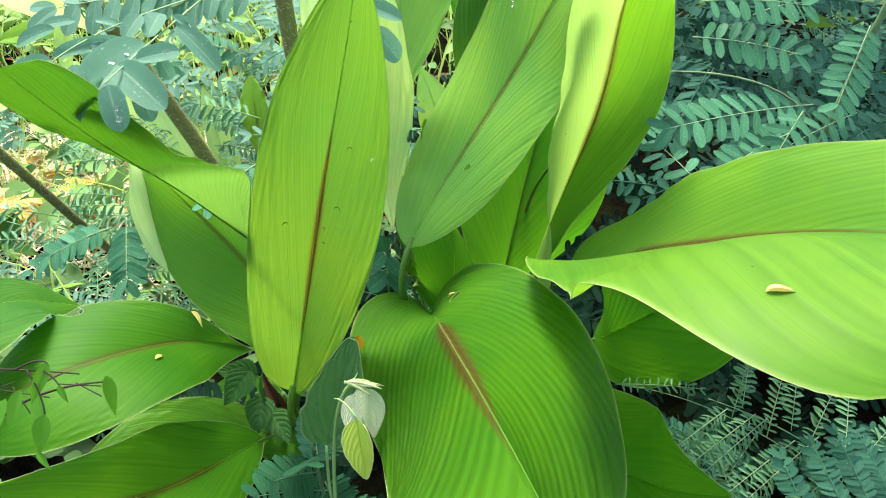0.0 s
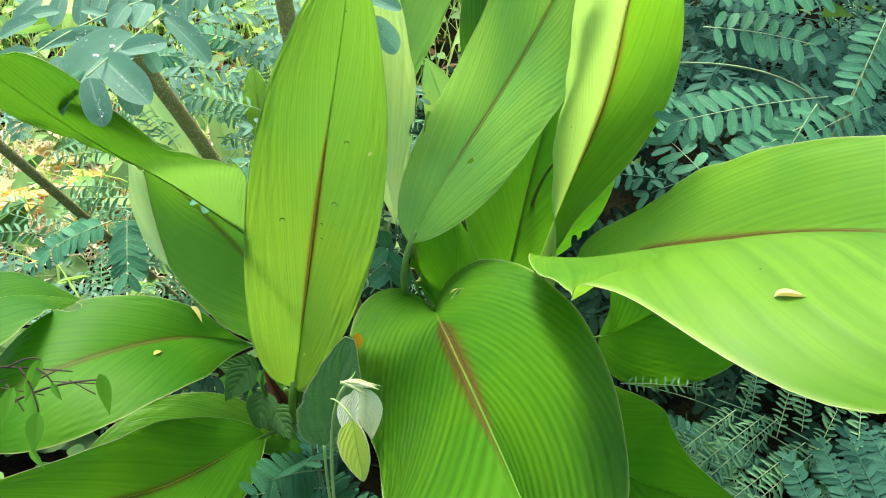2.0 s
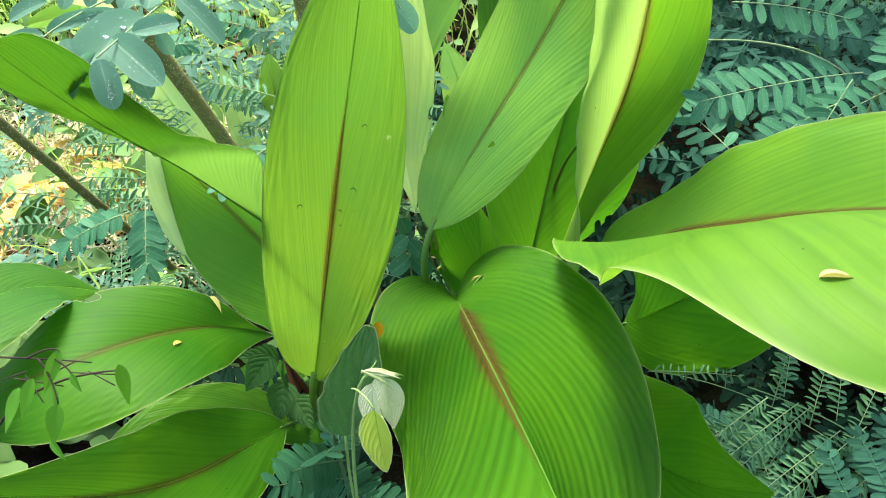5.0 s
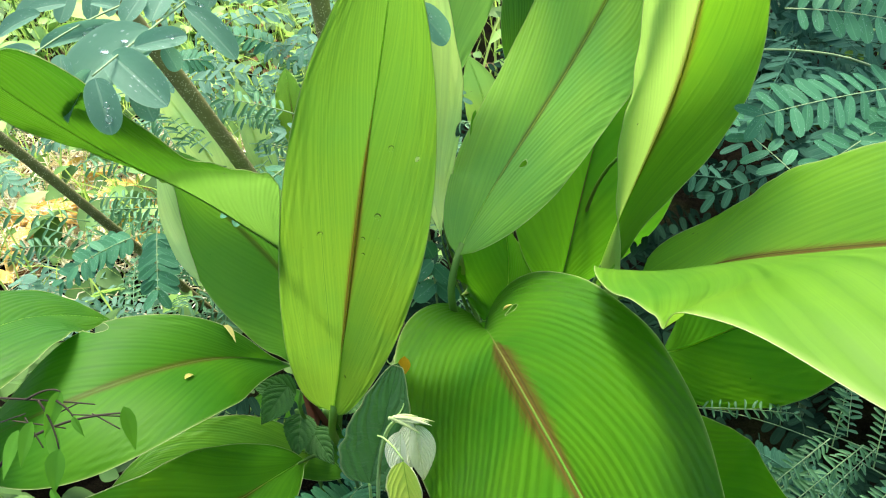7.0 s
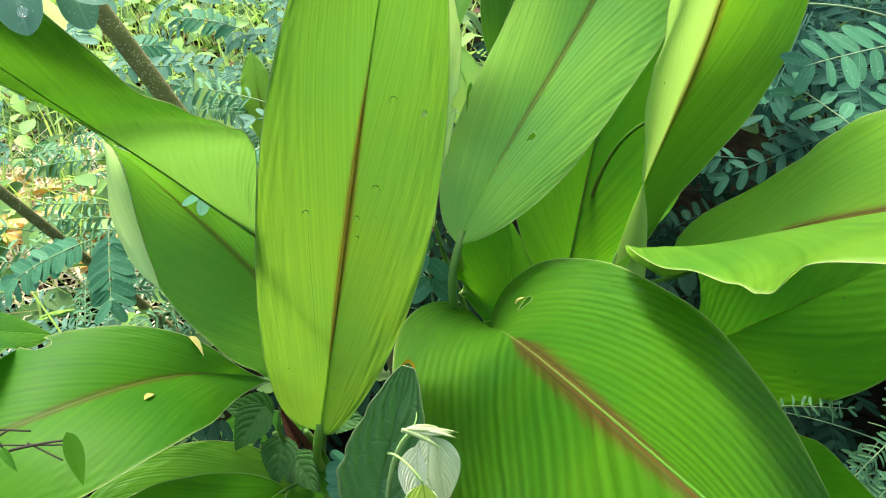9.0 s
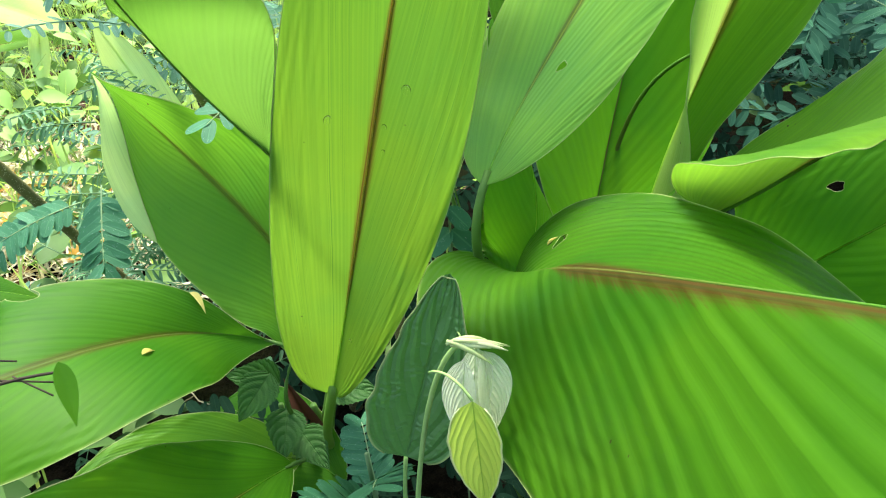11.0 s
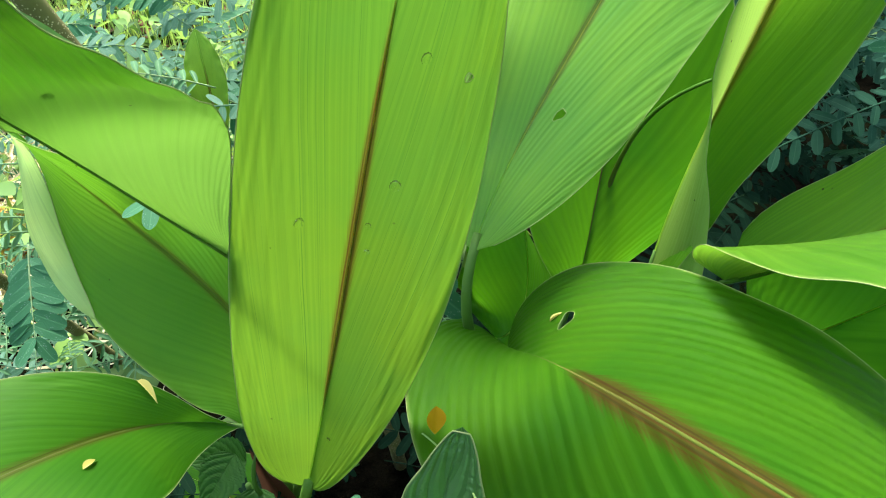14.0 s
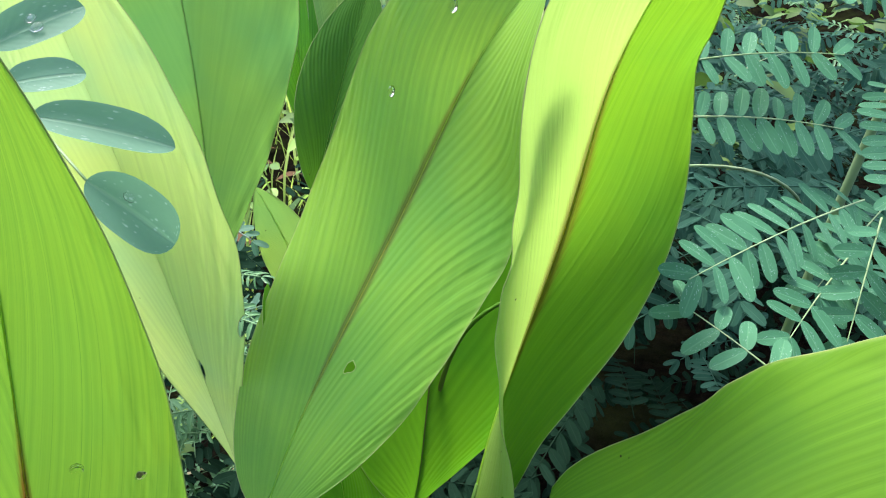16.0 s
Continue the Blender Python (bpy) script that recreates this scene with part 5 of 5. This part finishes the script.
thing("weeds", "low broad-leaved weeds among the grass", "weeds", kind="stuff", data=litter_mesh("weeds", WEED, 2400, (-2.6, 0.2), (1.0, 4.5), (0.025, 0.075), rg, (0.02, 0.20), 0.7))
thing("weeds", "broad-leaved weeds behind, darkened for shade", "weeds", kind="stuff", data=litter_mesh("weeds", WEED_SHADED, 1400, (-0.2, 3.6), (1.3, 5.0), (0.04, 0.10), rg, (0.05, 0.55), 0.7))
thing("weeds", "low weeds between the grass tufts, darkened for shade", "weeds", kind="stuff", data=litter_mesh("weeds", WEED_SHADED, 900, (-2.0, -0.2), (1.0, 3.2), (0.04, 0.10), rg, (0.0, 0.12), 0.6))
thing("weeds", "green weeds under the spreading leaves, darkened for shade", "weeds", kind="stuff", data=litter_mesh("weeds", WEED_SHADED, 260, (-0.85, -0.30), (0.32, 0.85), (0.03, 0.07), rg, (0.02, 0.16), 0.6))
thing("leaf_litter", "brown fallen leaves on the soil", "leaf litter", kind="stuff", data=litter_mesh("leaf_litter", BROWN, 900, (-1.6, -0.1), (1.15, 3.2), (0.03, 0.09), rg, (0.0, 0.02), 0.35))
fallen = broad_leaf("fallen_leaf", YELLOW, 0.15, 0.05, 12, 3, 0.5, 0.12)
for k in range(42):
    ob = thing("fallen_leaf", "yellow fallen leaf curled on sunlit ground", "fallen leaf", "fallen yellow leaves", data=fallen)
    ob.matrix_basis = pose(-0.86 + rg.gauss(0, 0.11), 1.42 + rg.gauss(0, 0.12), 0.03 + 0.02 * rg.random(), rg.uniform(-12, 16), rg.uniform(-25, 25), rg.uniform(0, 360)) @ Matrix.Scale(rg.uniform(0.6, 1.25), 4)

# ---- vine with a drooping young shoot ----
vine = thing("vine_shoot", "hairy vine with silvery drooping young leaves and a dark quilted leaf", "vine")
part("stem", tube("stem", curve_points([(-0.10, 0.42, 0.0), (-0.100, 0.40, 0.15), (-0.090, 0.372, 0.33), (-0.085, 0.355, 0.41), (-0.076, 0.345, 0.495), (-0.060, 0.344, 0.494), (-0.052, 0.345, 0.487)], 32), np.linspace(0.0016, 0.0011, 32), VINE, 8), vine)
quilt = part("leaf", broad_leaf("leaf", QUILTED, 0.104, 0.0465, 60, 14, 0.32, 0.04, blunt=0.48, wavy=0.035), vine, "dark glossy quilted leaf with a pale edge")
leaf_margin(quilt, 60, 14, 0.00035, MARGIN)
quilt.matrix_basis = aim((-0.0884, 0.3677, 0.4014), (-0.0625, 0.3748, 0.5018), (-0.05, -0.85, 0.5))
part("stalk", tube("stalk", curve_points([(-0.0887, 0.3680, 0.4004), (-0.092, 0.378, 0.37), (-0.094, 0.376, 0.34), (-0.091, 0.376, 0.30)], 10), 0.0012, VINE, 6), vine)
for base, tip, face, ln, wd, fold in (
    ((-0.058, 0.340, 0.484), (-0.062, 0.332, 0.438), (-0.4, -0.85, 0.2), 0.042, 0.0145, 0.7), ((-0.050, 0.345, 0.484), (-0.046, 0.338, 0.444), (0.5, -0.85, 0.2), 0.044, 0.0165, 0.7), ((-0.053, 0.347, 0.485), (-0.056, 0.341, 0.442), (0.0, -0.95, 0.2), 0.042, 0.0150, 0.6)):
    silver = part("young_leaf", broad_leaf("young_leaf", BUD, ln, wd, 26, 9, fold, 0.06, quilt=0.0003, tip=2.5, blunt=0.78), vine, "silvery folded young leaf")
    silver.matrix_basis = aim(base, tip, face)
lime = part("young_leaf", broad_leaf("young_leaf", BUD_GREEN, 0.053, 0.0205, 30, 8, 0.5, 0.05, tip=4.0, blunt=0.62, wavy=0.02), vine, "lime-green hanging young leaf")
leaf_margin(lime, 30, 8, 0.0003, FURLED)
lime.matrix_basis = aim((-0.0560, 0.3265, 0.4735), (-0.0525, 0.3165, 0.420), (-0.22, -0.95, 0.2))
part("stalk", tube("stalk", curve_points([(-0.073, 0.345, 0.474), (-0.067, 0.336, 0.484), (-0.060, 0.330, 0.480), (-0.0560, 0.3265, 0.4735)], 10), 0.0006, VINE, 6), vine)
rt = random.Random(4)
for k in range(8):
    p = np.array([-0.066 + 0.004 * rt.random(), 0.344 + 0.002 * rt.random(), 0.491 - 0.001 * (k % 4)])
    q = p + np.array([0.015 + 0.010 * rt.random(), rt.uniform(-0.004, 0.004), rt.uniform(-0.013, 0.001)])
    m = (p + q) / 2 + np.array([0.0, 0.0, rt.uniform(0.001, 0.005)])
    part("tip", tube("tip", curve_points([p, m, q], 10), 0.0011 * np.sin(np.linspace(0.5, math.pi - 0.06, 10)) + 0.00008, FURLED, 7), vine, "pale furled tip")
part("tendril", tube("tendril", curve_points([(-0.060, 0.345, 0.491), (-0.056, 0.37, 0.475), (-0.066, 0.42, 0.445), (-0.077, 0.467, 0.408)], 14), 0.00045, VINE, 5), vine)

# ---- small toothed weed, dry sheath and twigs at the foot ----
weed = thing("toothed_weed", "small dark weed with toothed leaves at the foot of the clump", "weed")
part("stem", tube("stem", curve_points([(-0.20, 0.60, 0.0), (-0.205, 0.59, 0.12), (-0.21, 0.58, 0.25)], 10), 0.0025, STALK, 7), weed)
toothed = broad_leaf("leaf", NETTLE, 0.046, 0.034, 36, 6, 0.25, 0.15, teeth=1, quilt=0.0003)
for b, t, n in (((-0.213, 0.580, 0.285), (-0.240, 0.545, 0.262), (0.1, -0.6, 0.7)), ((-0.205, 0.58, 0.245), (-0.205, 0.53, 0.225), (0.2, -0.6, 0.7)), ((-0.208, 0.585, 0.27), (-0.262, 0.57, 0.30), (0, -0.6, 0.8)),
                ((-0.20, 0.585, 0.215), (-0.165, 0.54, 0.20), (0, -0.5, 0.8)), ((-0.17, 0.60, 0.25), (-0.115, 0.585, 0.252), (0, -0.5, 0.8)), ((-0.205, 0.59, 0.2), (-0.25, 0.55, 0.19), (0, -0.5, 0.8))):
    leaf = part("leaf", toothed, weed)
    leaf.matrix_basis = aim(b, t, n)
sheath = thing("dry_sheath", "curled reddish-brown dry leaf sheath at the shoot's foot", "dry leaf", data=broad_leaf("dry_sheath", SHEATH, 0.08, 0.022, 20, 6, 1.6, 0.1))
sheath.matrix_basis = aim((-0.185, 0.605, 0.17), (-0.222, 0.622, 0.262), (0.2, -0.8, 0.5))
twig = thing("twig", "thin dark dead twig with a few small leaves", "twig")
part("stem", tube("stem", curve_points([(-0.50, 0.40, 0.0), (-0.46, 0.39, 0.25), (-0.40, 0.378, 0.43), (-0.30, 0.378, 0.455), (-0.245, 0.375, 0.462)], 24), np.linspace(0.0018, 0.0007, 24), TWIG, 6), twig)
for b, t in (((-0.30, 0.378, 0.455), (-0.272, 0.372, 0.474)), ((-0.285, 0.378, 0.457), (-0.258, 0.386, 0.447)), ((-0.32, 0.379, 0.453), (-0.30, 0.36, 0.445)), ((-0.34, 0.379, 0.448), (-0.31, 0.37, 0.466)), ((-0.33, 0.379, 0.45), (-0.30, 0.385, 0.436)), ((-0.27, 0.377, 0.459), (-0.25, 0.37, 0.452))):
    part("side_twig", tube("side_twig", curve_points([b, t], 4), 0.0005, TWIG, 5), twig)
small = broad_leaf("leaf", TWIG_LEAF, 0.034, 0.010, 12, 4, 0.3, 0.1)
for b, t, n in (((-0.245, 0.375, 0.468), (-0.240, 0.364, 0.436), (0.7, -0.6, 0.2)), ((-0.30, 0.375, 0.45), (-0.29, 0.35, 0.43), (0, -0.7, 0.6)), ((-0.33, 0.38, 0.44), (-0.335, 0.35, 0.42), (0, -0.7, 0.6))):
    leaf = part("leaf", small, twig)
    leaf.matrix_basis = aim(b, t, n)

for b, t, wide_by, n in (
    ((-0.2870, 0.3802, 0.4769), (-0.3005, 0.3617, 0.4494), 0.55, (0.3, -0.7, 0.5)),
    ((-0.2888, 0.3590, 0.4448), (-0.2947, 0.3417, 0.4189), 0.85, (0.1, -0.7, 0.6)),
    ((-0.2790, 0.3709, 0.4626), (-0.2726, 0.3634, 0.4510), 0.7, (0, -0.7, 0.6)),
    ((-0.3065, 0.3688, 0.4603), (-0.3181, 0.3508, 0.4335), 0.6, (0.1, -0.6, 0.7)),
    ((-0.2947, 0.3444, 0.4229), (-0.2851, 0.3360, 0.4099), 0.6, (0, -0.6, 0.7)),
):
    ln = (Vector(t) - Vector(b)).length
    leaf = part("leaf", broad_leaf("leaf", TWIG_LEAF, ln, ln * wide_by * 0.5, 14, 5, 0.35, 0.15), twig)
    leaf.matrix_basis = aim(b, t, n)
for b, m, t in (((-0.3496, 0.3842, 0.4669), (-0.2943, 0.3767, 0.4719), (-0.2639, 0.3755, 0.4691)), ((-0.3105, 0.3766, 0.4722), (-0.2942, 0.3823, 0.4804), (-0.2870, 0.3797, 0.4762)), ((-0.3024, 0.3764, 0.4717), (-0.2920, 0.3690, 0.4601), (-0.2888, 0.3590, 0.4448)), ((-0.2902, 0.3766, 0.4715), (-0.2822, 0.3740, 0.4673), (-0.2790, 0.3709, 0.4626))):
    part("side_twig", tube("side_twig", curve_points([b, m, t], 10), np.linspace(0.0009, 0.0005, 10), TWIG, 5), twig)

# ---- bits and drops lying on the leaves ----
petal = thing("petal", "small orange petal caught at a leaf tip", "petal", data=broad_leaf("petal", ORANGE, 0.019, 0.0095, 12, 4, 0.5, 0.15))
petal.matrix_basis = aim((-0.0680, 0.4430, 0.4490), (-0.0690, 0.4410, 0.4350), (0.1, -0.6, 0.8))


def on_leaf(name, key, u, s, me, label, category, group="", turn=0.0, sink=0.0, side=1):
    p, n = BLADES[key].at(u, s)
    n = n * side
    ob = thing(name, label, category, group, data=me)
    t = BLADES[key].t[int(s * (BLADES[key].rows - 1))]
    ob.matrix_basis = aim(p + n * (0.0006 - sink), p + n * (0.0006 - sink) + t, n) @ pose(0, 0, 0, 0, 0, turn)
    return ob


def drop_mesh():
    bm = bmesh.new()
    bmesh.ops.create_icosphere(bm, subdivisions=2, radius=0.0025)
    for v in bm.verts:
        v.co.z *= 0.55 if v.co.z > 0 else 0.12
        v.co.y *= 1.35
    me = bpy.data.meshes.new("water_drop")
    bm.to_mesh(me)
    bm.free()
    me.materials.append(WATER)
    me.polygons.foreach_set("use_smooth", [True] * len(me.polygons))
    return me


DROP = drop_mesh()
BRACT = broad_leaf("dry_bract", BITS, 0.015, 0.0046, 14, 4, 1.1, 0.22)

for key, u, s, k in (("center", 0.287, 0.423, 1.0), ("center", -0.487, 0.383, 0.9), ("center", 0.338, 0.544, 0.8), ("center", 0.126, 0.376, 0.6), ("center", 0.15, 0.35, 0.5), ("center", 0.235, 0.101, 0.55), ("back_right", -0.487, 0.866, 1.2), ("back_right", -0.536, 0.678, 1.0), ("twist", -0.3, 0.55, 0.7)):
    ob = on_leaf("water_drop", key, u, s, DROP, "clear water drop on a leaf", "water drop", "water drops")
    ob.matrix_basis = ob.matrix_basis @ Matrix.Scale(k, 4)
rd = random.Random(12)
for ob in DEWY:
    for _ in range(rd.choice((0, 0, 1, 2))):
        drop = thing("water_drop", "clear water drop on a blue-green leaflet", "water drop", "water drops", data=DROP)
        m = ob.matrix_basis
        at = m @ Vector((rd.uniform(-0.12, 0.12), rd.uniform(0.25, 0.8), 0.0))
        turn = m.to_3x3().normalized()
        at += turn.col[2] * 0.0004
        drop.matrix_basis = Matrix.Translation(at) @ turn.to_4x4() @ Matrix.Scale(rd.uniform(0.35, 0.85), 4)
on_leaf("dry_bract", "right", 0.725, 0.916, BRACT, "withered yellow bract lying on a leaf", "bract", "withered bracts", 60)
on_leaf("dry_bract", "lower_left", -0.338, 0.436, BRACT, "withered yellow bract lying on a leaf", "bract", "withered bracts", 200)
pod = on_leaf("dry_bract", "lower_left", 0.97, 0.26, BRACT, "withered pale bract caught on a leaf edge", "bract", "withered bracts", 120)
pod.matrix_basis = pod.matrix_basis @ Matrix.Scale(1.3, 4)
scrap = on_leaf("dry_bract", "front", -0.30, 0.155, BRACT, "torn dry scrap beside a hole in the leaf", "bract", "withered bracts", 60)
scrap.matrix_basis = scrap.matrix_basis @ Matrix.Scale(0.7, 4)
